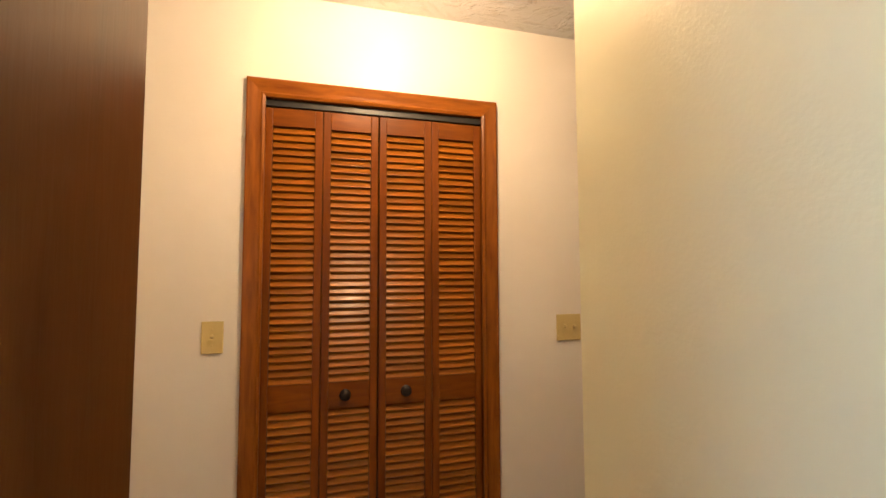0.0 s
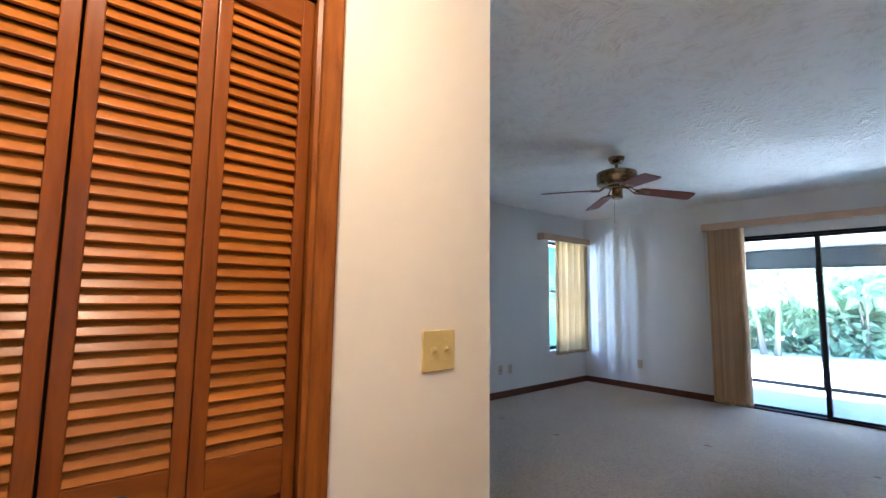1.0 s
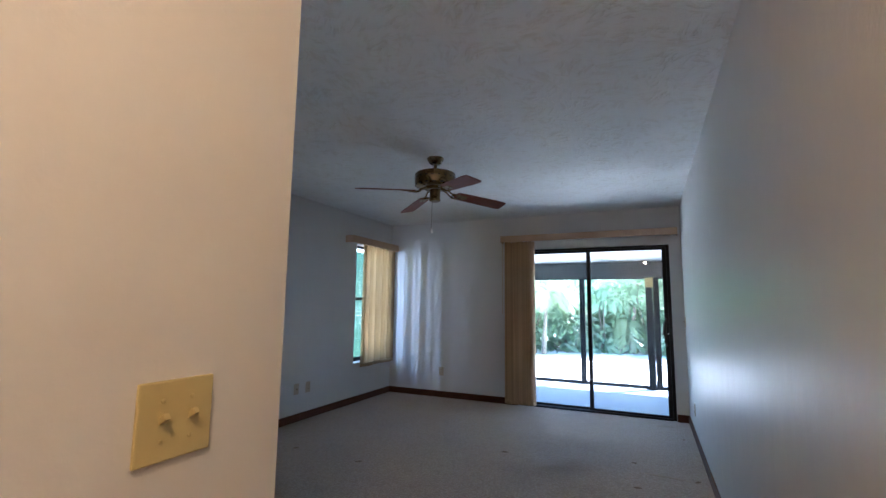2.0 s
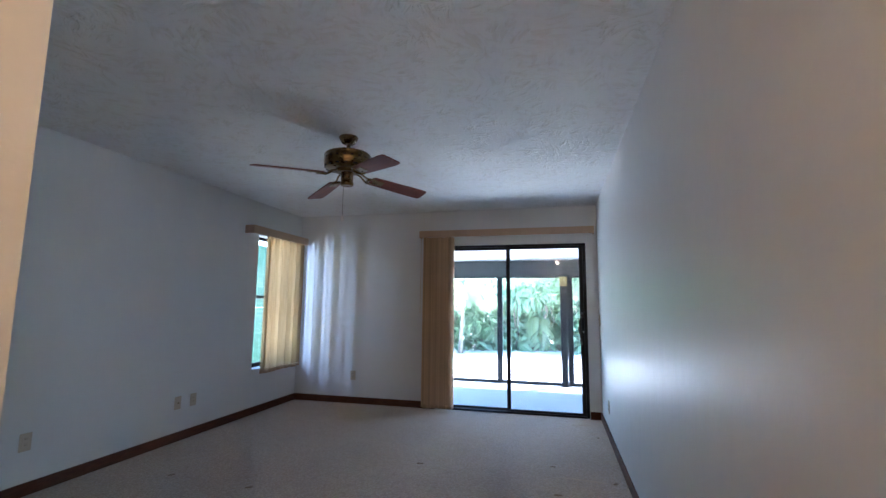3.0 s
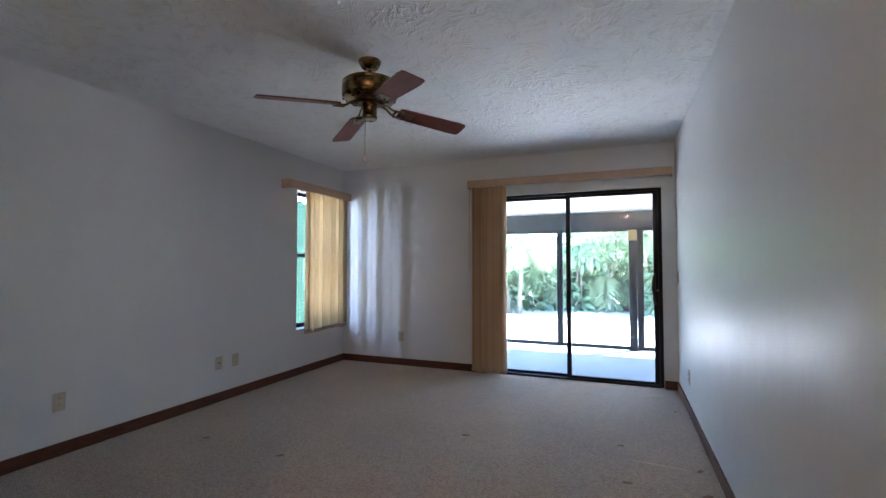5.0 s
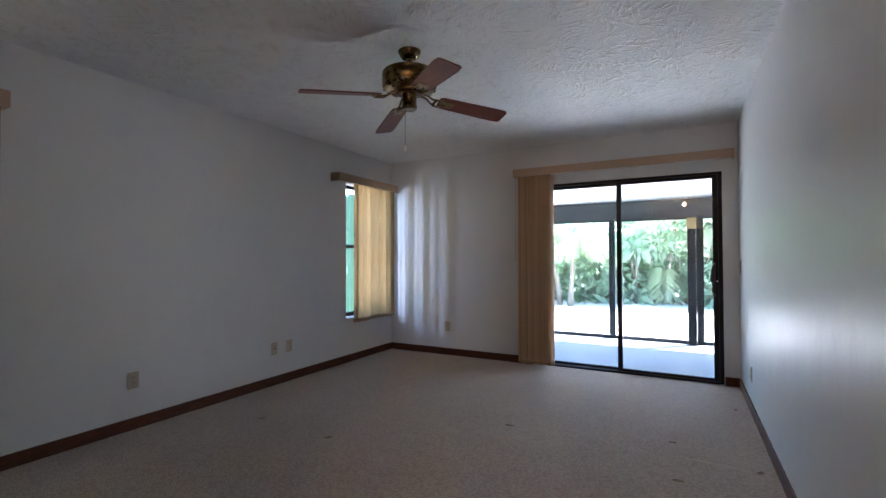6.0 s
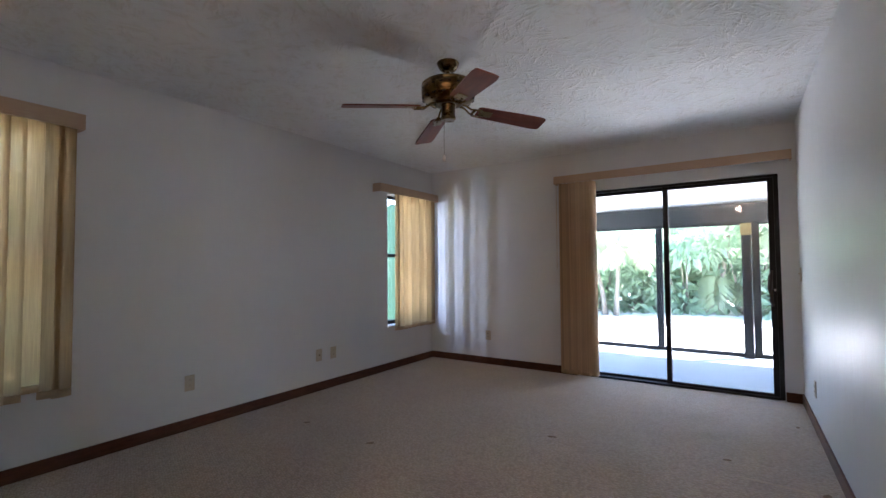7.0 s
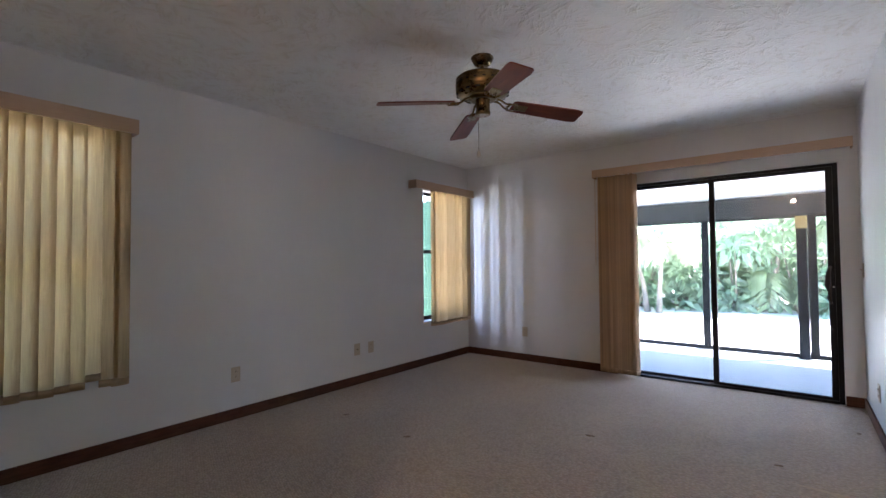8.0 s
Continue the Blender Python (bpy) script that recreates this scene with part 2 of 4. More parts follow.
def ceiling_material():
    """Stomped plaster: overlapping brush prints, each a patch of short ridges in a direction of its own."""
    m = mat("stomped_ceiling_plaster", (0.78, 0.775, 0.76), 0.85, second=(0.72, 0.715, 0.70), scale=2.0, spec=0.2)
    n, l = m.node_tree.nodes, m.node_tree.links
    tc, last = n.new("ShaderNodeTexCoord"), None
    for cells, along, across, lo, hi, strength, d in ((5.0, 9.0, 30.0, 0.48, 0.68, 0.34, 0.012), (8.0, 12.0, 40.0, 0.48, 0.66, 0.44, 0.010), (16.0, 50.0, 70.0, 0.40, 0.75, 0.30, 0.004)):
        vo, sx, ang = n.new("ShaderNodeTexVoronoi"), n.new("ShaderNodeSeparateColor"), n.new("ShaderNodeMath")
        vo.inputs["Scale"].default_value = cells
        l.new(tc.outputs["Object"], vo.inputs["Vector"])
        l.new(vo.outputs["Color"], sx.inputs[0])
        ang.operation, ang.inputs[1].default_value = "MULTIPLY", 6.28
        l.new(sx.outputs[0], ang.inputs[0])
        ro, mp = n.new("ShaderNodeVectorRotate"), n.new("ShaderNodeMapping")
        ro.rotation_type = "Z_AXIS"
        l.new(tc.outputs["Object"], ro.inputs["Vector"])
        l.new(ang.outputs[0], ro.inputs["Angle"])
        mp.inputs["Scale"].default_value = (along, across, 1)
        l.new(ro.outputs[0], mp.inputs["Vector"])
        no, mr, ed, mu, bp = n.new("ShaderNodeTexNoise"), n.new("ShaderNodeMapRange"), n.new("ShaderNodeMapRange"), n.new("ShaderNodeMath"), n.new("ShaderNodeBump")
        no.inputs["Scale"].default_value, no.inputs["Detail"].default_value, no.inputs["Distortion"].default_value = 1.0, 2.0, 0.7
        l.new(mp.outputs[0], no.inputs["Vector"])
        mr.interpolation_type = ed.interpolation_type = "SMOOTHSTEP"
        mr.inputs["From Min"].default_value, mr.inputs["From Max"].default_value = lo, hi
        l.new(no.outputs["Fac"], mr.inputs["Value"])
        ed.inputs["From Min"].default_value, ed.inputs["From Max"].default_value = 0.35, 0.75
        ed.inputs["To Min"].default_value, ed.inputs["To Max"].default_value = 1.0, 0.15
        l.new(vo.outputs["Distance"], ed.inputs["Value"])
        mu.operation = "MULTIPLY"
        l.new(mr.outputs[0], mu.inputs[0])
        l.new(ed.outputs[0], mu.inputs[1])
        bp.inputs["Strength"].default_value, bp.inputs["Distance"].default_value = strength, d
        l.new(mu.outputs[0], bp.inputs["Height"])
        if last:
            l.new(last.outputs[0], bp.inputs["Normal"])
        last = bp
        if cells < 10:
            # the ridges have yellowed with age
            b, tint = n["Principled BSDF"], n.new("ShaderNodeMix")
            tint.data_type = "RGBA"
            tint.inputs["B"].default_value = (0.60, 0.56, 0.49, 1)
            sh = n.new("ShaderNodeMath")
            sh.operation, sh.inputs[1].default_value = "MULTIPLY", 0.36
            l.new(mu.outputs[0], sh.inputs[0])
            l.new(sh.outputs[0], tint.inputs["Factor"])
            l.new(b.inputs["Base Color"].links[0].from_socket, tint.inputs["A"])
            l.new(tint.outputs["Result"], b.inputs["Base Color"])
    l.new(last.outputs[0], n["Principled BSDF"].inputs["Normal"])
    return m


def glass_material(name, dust):
    m = bpy.data.materials.new(name)
    m.use_nodes = True
    n, l = m.node_tree.nodes, m.node_tree.links
    n.remove(n["Principled BSDF"])
    tr, gl, ms = n.new("ShaderNodeBsdfTransparent"), n.new("ShaderNodeBsdfGlossy"), n.new("ShaderNodeMixShader")
    lw, pw, ma = n.new("ShaderNodeLayerWeight"), n.new("ShaderNodeMath"), n.new("ShaderNodeMath")
    tr.inputs["Color"].default_value = (0.93, 0.96, 0.95, 1)
    gl.inputs["Roughness"].default_value = 0.01
    lw.inputs["Blend"].default_value = 0.5
    pw.operation, pw.inputs[1].default_value = "POWER", 5.0
    ma.operation, ma.inputs[1].default_value, ma.inputs[2].default_value = "MULTIPLY_ADD", 0.96, 0.035
    l.new(lw.outputs["Facing"], pw.inputs[0])
    l.new(pw.outputs[0], ma.inputs[0])
    l.new(ma.outputs[0], ms.inputs[0])
    l.new(tr.outputs[0], ms.inputs[1])
    l.new(gl.outputs[0], ms.inputs[2])
    du, m2 = n.new("ShaderNodeBsdfTranslucent"), n.new("ShaderNodeMixShader")
    du.inputs["Color"].default_value = (0.9, 0.95, 1.0, 1)
    m2.inputs[0].default_value = dust
    l.new(ms.outputs[0], m2.inputs[1])
    l.new(du.outputs[0], m2.inputs[2])
    l.new(m2.outputs[0], n["Material Output"].inputs["Surface"])
    return m


def glow_material():
    m = bpy.data.materials.new("lit_lamp_glass")
    m.use_nodes = True
    b = m.node_tree.nodes["Principled BSDF"]
    b.inputs["Base Color"].default_value = (0.9, 0.8, 0.65, 1)
    b.inputs["Emission Color"].default_value = (1.0, 0.62, 0.30, 1)
    b.inputs["Emission Strength"].default_value = 6.0
    return m


M_CARPET, M_CEIL, M_GLOW = carpet_material(), ceiling_material(), glow_material()
M_GLASS, M_DOOR_GLASS = glass_material("clean_window_glass", 0.0), glass_material("dusty_door_glass", 0.003)


# ---- building helpers ----
def box(bm, x0, x1, y0, y1, z0, z1, bevel=0.0):
    m = Matrix.LocRotScale(((x0 + x1) / 2, (y0 + y1) / 2, (z0 + z1) / 2), None, (abs(x1 - x0), abs(y1 - y0), abs(z1 - z0)))
    made = bmesh.ops.create_cube(bm, size=1.0, matrix=m)["verts"]
    if bevel:
        edges = list({e for v in made for e in v.link_edges})
        bmesh.ops.bevel(bm, geom=edges, offset=bevel, segments=2, affect="EDGES", profile=0.6)
    return bm


def boxes(*rows, bevel=0.0):
    bm = bmesh.new()
    for r in rows:
        box(bm, *r, bevel=bevel)
    return bm


def lathe(bm, profile, at=(0, 0, 0), steps=32, axis="z"):
    """Turns (radius, height) pairs round an axis through at."""
    rings = []
    for r, h in profile:
        ring = []
        for i in range(steps):
            a = 2 * math.pi * i / steps
            c, s = r * math.cos(a), r * math.sin(a)
            p = (c, s, h) if axis == "z" else (h, c, s)
            ring.append(bm.verts.new((at[0] + p[0], at[1] + p[1], at[2] + p[2])))
        rings.append(ring)
    for a, b in zip(rings, rings[1:]):
        for i in range(steps):
            f = bm.faces.new((a[i], a[(i + 1) % steps], b[(i + 1) % steps], b[i]))
            f.smooth = True
    bm.faces.new(rings[0][::-1])
    bm.faces.new(rings[-1])
    bmesh.ops.recalc_face_normals(bm, faces=bm.faces)
    return bm


def tube(bm, points, radius, sides=8):
    rings = []
    for i, p in enumerate(points):
        p = Vector(p)
        a, b = Vector(points[max(0, i - 1)]), Vector(points[min(len(points) - 1, i + 1)])
        q = (b - a).to_track_quat("Z", "Y")
        r = radius[i] if isinstance(radius, (list, tuple)) else radius
        rings.append([bm.verts.new(p + q @ Vector((r * math.cos(2 * math.pi * k / sides), r * math.sin(2 * math.pi * k / sides), 0))) for k in range(sides)])
    for a, b in zip(rings, rings[1:]):
        for k in range(sides):
            bm.faces.new((a[k], a[(k + 1) % sides], b[(k + 1) % sides], b[k])).smooth = True
    bm.faces.new(rings[0][::-1])
    bm.faces.new(rings[-1])
    return bm


def mesh(name, bm, material):
    me = bpy.data.meshes.new(name)
    bm.to_mesh(me)
    bm.free()
    me.materials.append(material)
    return me


def part(name, bm, material, parent=None, label=""):
    ob = new(name, mesh(name, bm, material) if isinstance(bm, bmesh.types.BMesh) else bm)
    if parent:
        ob.parent = parent
    return tagged(ob, label) if label else ob


def structure(name, bm, material, label, category):
    return tagged(part(name, bm, material), label, category, kind="structure")


def thing(name, label, category, group="", at=(0, 0, 0)):
    ob = new(name)
    ob.location = at
    ob.empty_display_size = 0.1
    return tagged(ob, label, category, group)


# ---- plan ----
XL, XR, XC = -3.95, 0.0, -1.062         # left wall, right wall, closet wall faces
YB, YH, YL = -5.232, -6.062, -7.62        # bedroom back wall, hall wall, far side of the hall
H = 2.50
WT = 0.12                               # inner wall thickness
WIN1 = (-0.93, -0.14, 0.50, 2.10)       # window openings in the left wall: y0, y1, z0, z1
WIN2 = (-5.02, -4.10, 0.50, 2.10)
DX0, DX1, DZ = -1.98, -0.13, 2.045      # sliding door opening
CY0, CY1, CZ = -6.797, -5.866, 2.078    # closet opening
EX = 0.90                               # wall with the bedroom's entry door
EY0, EY1 = -6.81, -6.10

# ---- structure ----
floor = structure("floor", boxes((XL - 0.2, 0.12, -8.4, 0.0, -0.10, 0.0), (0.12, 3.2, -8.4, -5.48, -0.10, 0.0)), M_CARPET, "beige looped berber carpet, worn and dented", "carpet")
ceiling = structure("ceiling", boxes((XL - 0.2, 0.12, -8.4, 0.2, H, H + 0.12), (0.12, 3.2, -8.4, -5.48, H, H + 0.12)), M_CEIL, "white ceiling with stomped plaster texture", "ceiling")


def left_wall():
    x0, x1 = XL - 0.2, XL
    rows, y = [], -8.4
    for a, b, z0, z1 in (WIN2, WIN1):
        rows += [(x0, x1, y, a, 0, H), (x0, x1, a, b, 0, z0), (x0, x1, a, b, z1, H)]
        y = b
    rows.append((x0, x1, y, 0.2, 0, H))
    return boxes(*rows)


wall_left = structure("wall_left", left_wall(), M_WALL, "white painted wall with two windows", "wall")
wall_far = structure("wall_far", boxes((XL, DX0, 0, 0.2, 0, H), (DX1, 0.12, 0, 0.2, 0, H), (DX0, DX1, 0, 0.2, DZ, H)), M_WALL, "white painted wall with a sliding glass door", "wall")
wall_right = structure("wall_right", boxes((XR, XR + WT, YH + WT, 0.0, 0, H)), M_WALL, "white painted wall with a slight sheen", "wall")
wall_hall = structure("wall_hall", boxes((XR, EX, YH, YH + WT, 0, H)), M_CREAM, "cream painted hall wall with an outer corner", "wall")
wall_closet = structure("wall_closet", boxes((XC - WT, XC, YL, CY0, 0, H), (XC - WT, XC, CY1, YB, 0, H), (XC - WT, XC, CY0, CY1, CZ, H)), M_HALL, "cream painted wall round a louvred closet", "wall")
wall_back = structure("wall_back", boxes((XL, XC - WT, YB - WT, YB, 0, H)), M_WALL, "white painted bedroom wall", "wall")
wall_south = structure("wall_south", boxes((XL, EX + WT, -8.4, -8.28, 0, H)), M_HALL, "plain outer wall behind the closet", "wall")
wall_hall_side = structure("wall_hall_side", boxes((XC, EX, YL - WT, YL, 0, H)), M_HALL, "cream painted hall wall", "wall")
wall_entry = structure("wall_entry", boxes((EX, EX + WT, -8.28, EY0, 0, H), (EX, EX + WT, EY1, -5.48, 0, H), (EX, EX + WT, EY0, EY1, 2.06, H)), M_HALL, "cream painted wall with the entry doorway", "wall")
wall_corridor = structure("wall_corridor", boxes((EX + WT, 3.1, -5.6, -5.48, 0, H), (EX + WT, 1.58, -7.9, -7.78, 0, H), (2.22, 3.1, -7.9, -7.78, 0, H), (1.58, 2.22, -7.9, -7.78, 0, 0.95), (1.58, 2.22, -7.9, -7.78, 2.10, H), (3.1, 3.2, -7.9, -5.48, 0, H)), M_HALL, "plain cream corridor walls", "wall")
closet_shade_walls = structure("closet_shade_walls", boxes((XC - 0.75, XC - 0.70, CY0 - 0.1, CY1 + 0.1, 0, H), (XC - 0.70, XC - WT, CY0 - 0.1, CY0 - 0.05, 0, H), (XC - 0.70, XC - WT, CY1 + 0.05, CY1 + 0.1, 0, H)), M_CLOSET_SHADE, "closet interior coloured near-black as shade behind the louvred doors", "closet")

BB = 0.085


def baseboard(name, x0, x1, y0, y1):
    return structure(name, boxes((x0, x1, y0, y1, 0.0, BB), bevel=0.004), M_BASE, "dark brown stained wooden baseboard", "baseboard")


baseboard("baseboard_left", XL, XL + 0.014, YB, -0.014)
baseboard("baseboard_far", XL, DX0 - 0.004, -0.014, 0.0)
baseboard("baseboard_corner", DX1 + 0.004, XR - 0.014, -0.014, 0.0)
baseboard("baseboard_right", XR - 0.014, XR, YH, 0.0)
baseboard("baseboard_back", XL + 0.014, XC, YB, YB + 0.014)


def casing():
    """Moulded closet casing with mitred corners: a stepped profile swept up, over and down."""
    prof = [(0.0, 0.0), (0.0, 0.011), (0.010, 0.016), (0.018, 0.012), (0.030, 0.013), (0.050, 0.017), (0.064, 0.020), (0.070, 0.018), (0.072, 0.0)]
    out = []
    y0, y1, z1 = CY0 + 0.012, CY1 - 0.012, CZ - 0.010
    for a, b, wa, wb, name in ((Vector((XC, y0, 0)), Vector((XC, y0, z1)), Vector((0, -1, 0)), Vector((0, -1, 1)), "casing_side"),
                               (Vector((XC, y0, z1)), Vector((XC, y1, z1)), Vector((0, -1, 1)), Vector((0, 1, 1)), "casing_head"),
                               (Vector((XC, y1, z1)), Vector((XC, y1, 0)), Vector((0, 1, 1)), Vector((0, 1, 0)), "casing_side")):
        bm = bmesh.new()
        rows = [[bm.verts.new(p + w * d + Vector((h, 0, 0))) for d, h in prof] for p, w in ((a, wa), (b, wb))]
        for i in range(len(prof) - 1):
            bm.faces.new((rows[0][i], rows[0][i + 1], rows[1][i + 1], rows[1][i]))
        bm.faces.new(rows[0])
        bm.faces.new(rows[1][::-1])
        bmesh.ops.recalc_face_normals(bm, faces=bm.faces)
        out.append((name, bm))
    return out


trim = tagged(new("closet_trim"), "orange-brown stained moulded wooden door casing", "door casing", kind="structure")
for name, bm in casing():
    part(name, bm, M_WOOD_H if name == "casing_head" else M_WOOD_V, trim)
part("jamb", boxes((XC - WT, XC, CY0, CY0 + 0.006, 0, CZ)), M_WOOD_V, trim)
part("jamb", boxes((XC - WT, XC, CY1 - 0.006, CY1, 0, CZ)), M_WOOD_V, trim)
part("head_jamb", boxes((XC - WT, XC, CY0 + 0.006, CY1 - 0.006, CZ - 0.012, CZ)), M_WOOD_H, trim)
part("track", boxes((XC - 0.050, XC - 0.008, CY0 + 0.006, CY1 - 0.006, CZ - 0.040, CZ - 0.012), bevel=0.002), M_TRACK, trim, "dark metal bifold track")


# ---- closet doors ----
def louvre_panel(width, knob_side):
    """One louvred leaf in the y-z plane, hinged at y = 0, its front at x = 0.017."""
    th, st, top = 0.028, 0.031, 2.034
    leaf = new("door_leaf")
    for y in (0.0, width - st):
        part("stile", boxes((-th / 2, th / 2, y, y + st, 0.012, top), bevel=0.003), M_STILE, leaf)
    for name, z0, z1 in (("top_rail", 1.960, top), ("middle_rail", 0.826, 0.930), ("bottom_rail", 0.012, 0.17)):
        part(name, boxes((-th / 2 + 0.001, th / 2 - 0.001, st, width - st, z0, z1), bevel=0.002), M_RAIL, leaf)
    w = width - 2 * st
    bm = bmesh.new()
    box(bm, -0.0035, 0.0035, 0, w, -0.0165, 0.0165, bevel=0.0015)
    bmesh.ops.rotate(bm, verts=bm.verts, cent=(0, 0, 0), matrix=Matrix.Rotation(radians(-31), 3, "Y"))
    slat = mesh("slat", bm, M_SLAT)
    for z0, z1 in ((0.930, 1.960), (0.17, 0.826)):
        count = round((z1 - z0) / 0.0294)
        for i in range(count):
            s = part("slat", slat, None, leaf)
            s.location = (0.0, st, z0 + (i + 0.5) * (z1 - z0) / count)
    if knob_side is not None:
        kb = lathe(bmesh.new(), [(0.023, th / 2), (0.023, th / 2 + 0.003), (0.011, th / 2 + 0.005), (0.010, th / 2 + 0.012), (0.018, th / 2 + 0.016), (0.0195, th / 2 + 0.022), (0.016, th / 2 + 0.027), (0.005, th / 2 + 0.028)], (0, knob_side, 0.878), 20, "x")
        part("knob", kb, M_KNOB, leaf, "dark bronze round knob")
    return leaf


PW = (CY1 - CY0 - 0.012 - 0.012) / 4
DOOR_X = XC - 0.030
for k, (fold, knob) in enumerate(((-1.4, None), (1.4, PW * 0.43), (-1.4, PW * 0.51), (1.4, None))):
    if k % 2 == 0:
        bifold = thing("bifold_door", "orange-brown stained louvred wooden bifold closet door, closed", "closet door", "closet doors", (DOOR_X, CY0 + 0.007 + k * (PW + 0.003), 0))
    leaf = louvre_panel(PW - 0.0005, knob)
    leaf.parent = bifold
    leaf.location = (0.0, 0.0, 0.0) if fold < 0 else (math.sin(radians(1.4)) * PW, PW + 0.0008, 0.0)
    leaf.rotation_euler = (0, 0, radians(fold))

# ---- entry door, standing open against the hall ----
entry = thing("entry_door", "dark brown stained flush wooden door, standing open", "door", at=(EX - 0.02, EY0, 0))
part("door_leaf", boxes((-0.775, 0.0, -0.036, 0.0, 0.012, 2.035), bevel=0.002), M_SLAB, entry)
kb = lathe(bmesh.new(), [(0.030, 0.0), (0.030, 0.005), (0.012, 0.008), (0.012, 0.030), (0.026, 0.040), (0.028, 0.055), (0.018, 0.066), (0.004, 0.068)], (0, 0, 0), 20)
bmesh.ops.rotate(kb, verts=kb.verts, cent=(0, 0, 0), matrix=Matrix.Rotation(radians(90), 3, "X"))
bmesh.ops.translate(kb, verts=kb.verts, vec=(-0.74, -0.036, 0.93))
part("knob", kb, M_BRASS, entry)


# ---- switch and outlet plates ----
def plate_mesh(w, h):
    """A wall plate in the x-z plane, its front towards -y."""
    return box(bmesh.new(), -w / 2, w / 2, -0.007, 0.0, -h / 2, h / 2, bevel=0.003)


def switch_plate(gangs, m, label, pose_m):
    pl = thing("light_switch", label, "light switch", "switches by the closet")
    w = 0.076 + 0.048 * (gangs - 1)
    part("plate", plate_mesh(w, 0.120), m, pl)
    for g in range(gangs):
        x = (g - (gangs - 1) / 2) * 0.048
        part("toggle_slot", boxes((x - 0.006, x + 0.006, -0.0075, -0.005, -0.013, 0.013)), m, pl)
        bm = box(bmesh.new(), x - 0.0045, x + 0.0045, -0.022, -0.004, -0.005, 0.005, bevel=0.0015)
        bmesh.ops.rotate(bm, verts=bm.verts, cent=(x, -0.005, 0), matrix=Matrix.Rotation(radians(-32), 3, "X"))
        part("toggle", bm, m, pl)
        for z in (-0.030, 0.030):
            bm = lathe(bmesh.new(), [(0.0035, 0.0), (0.0035, 0.0012), (0.002, 0.0016)], (0, 0, 0), 12)
            bmesh.ops.rotate(bm, verts=bm.verts, cent=(0, 0, 0), matrix=Matrix.Rotation(radians(90), 3, "X"))
            bmesh.ops.translate(bm, verts=bm.verts, vec=(x, -0.0065, z))
            part("screw", bm, m, pl)
    pl.matrix_world = pose_m
    return pl


def outlet(kind, label, pose_m):
    ot = thing("wall_outlet", label, "outlet", "outlets along the walls")
    part("plate", plate_mesh(0.074, 0.118), M_ALMOND, ot)
    if kind == "duplex":
        for z in (-0.020, 0.020):
            bm = box(bmesh.new(), -0.016, 0.016, -0.0095, -0.006, z - 0.014, z + 0.014, bevel=0.004)
            rc = part("receptacle", bm, M_ALMOND, ot)
            for x in (-0.006, 0.006):
                part("slot", boxes((x - 0.0012, x + 0.0012, -0.0102, -0.0085, z - 0.001, z + 0.008)), M_SLOT, rc)
    else:
        bm = lathe(bmesh.new(), [(0.007, 0.0), (0.007, 0.004), (0.004, 0.005), (0.004, 0.012)], (0, 0, 0), 12)
        bmesh.ops.rotate(bm, verts=bm.verts, cent=(0, 0, 0), matrix=Matrix.Rotation(radians(90), 3, "X"))
        bmesh.ops.translate(bm, verts=bm.verts, vec=(0, -0.006, 0))
        part("jack", bm, M_BRASS_DARK, ot)
    ot.matrix_world = pose_m
    return ot


switch_plate(2, M_IVORY, "ivory double toggle light switch on the cream wall", pose(XC, -5.456, 1.117, 0, 0, 90))
switch_plate(1, M_IVORY, "ivory single toggle light switch on the cream wall", pose(XC, -6.954, 1.127, 0, 0, 90))
switch_plate(1, M_ALMOND, "almond toggle light switch beside the sliding door", pose(XR, -0.09, 1.13, 0, 0, -90))
outlet("duplex", "almond duplex outlet low on the white wall", pose(XL, -3.230, 0.350, 0, 0, 90))
outlet("jack", "almond cable jack plate low on the white wall", pose(XL, -1.975, 0.350, 0, 0, 90))
outlet("duplex", "almond duplex outlet beside a cable plate", pose(XL, -1.788, 0.347, 0, 0, 90))
outlet("duplex", "almond duplex outlet under the far wall's light streaks", pose(-3.095, 0, 0.356, 0, 0, 0))
outlet("duplex", "almond duplex outlet near the sliding door", pose(XR, -0.76, 0.304, 0, 0, -90))


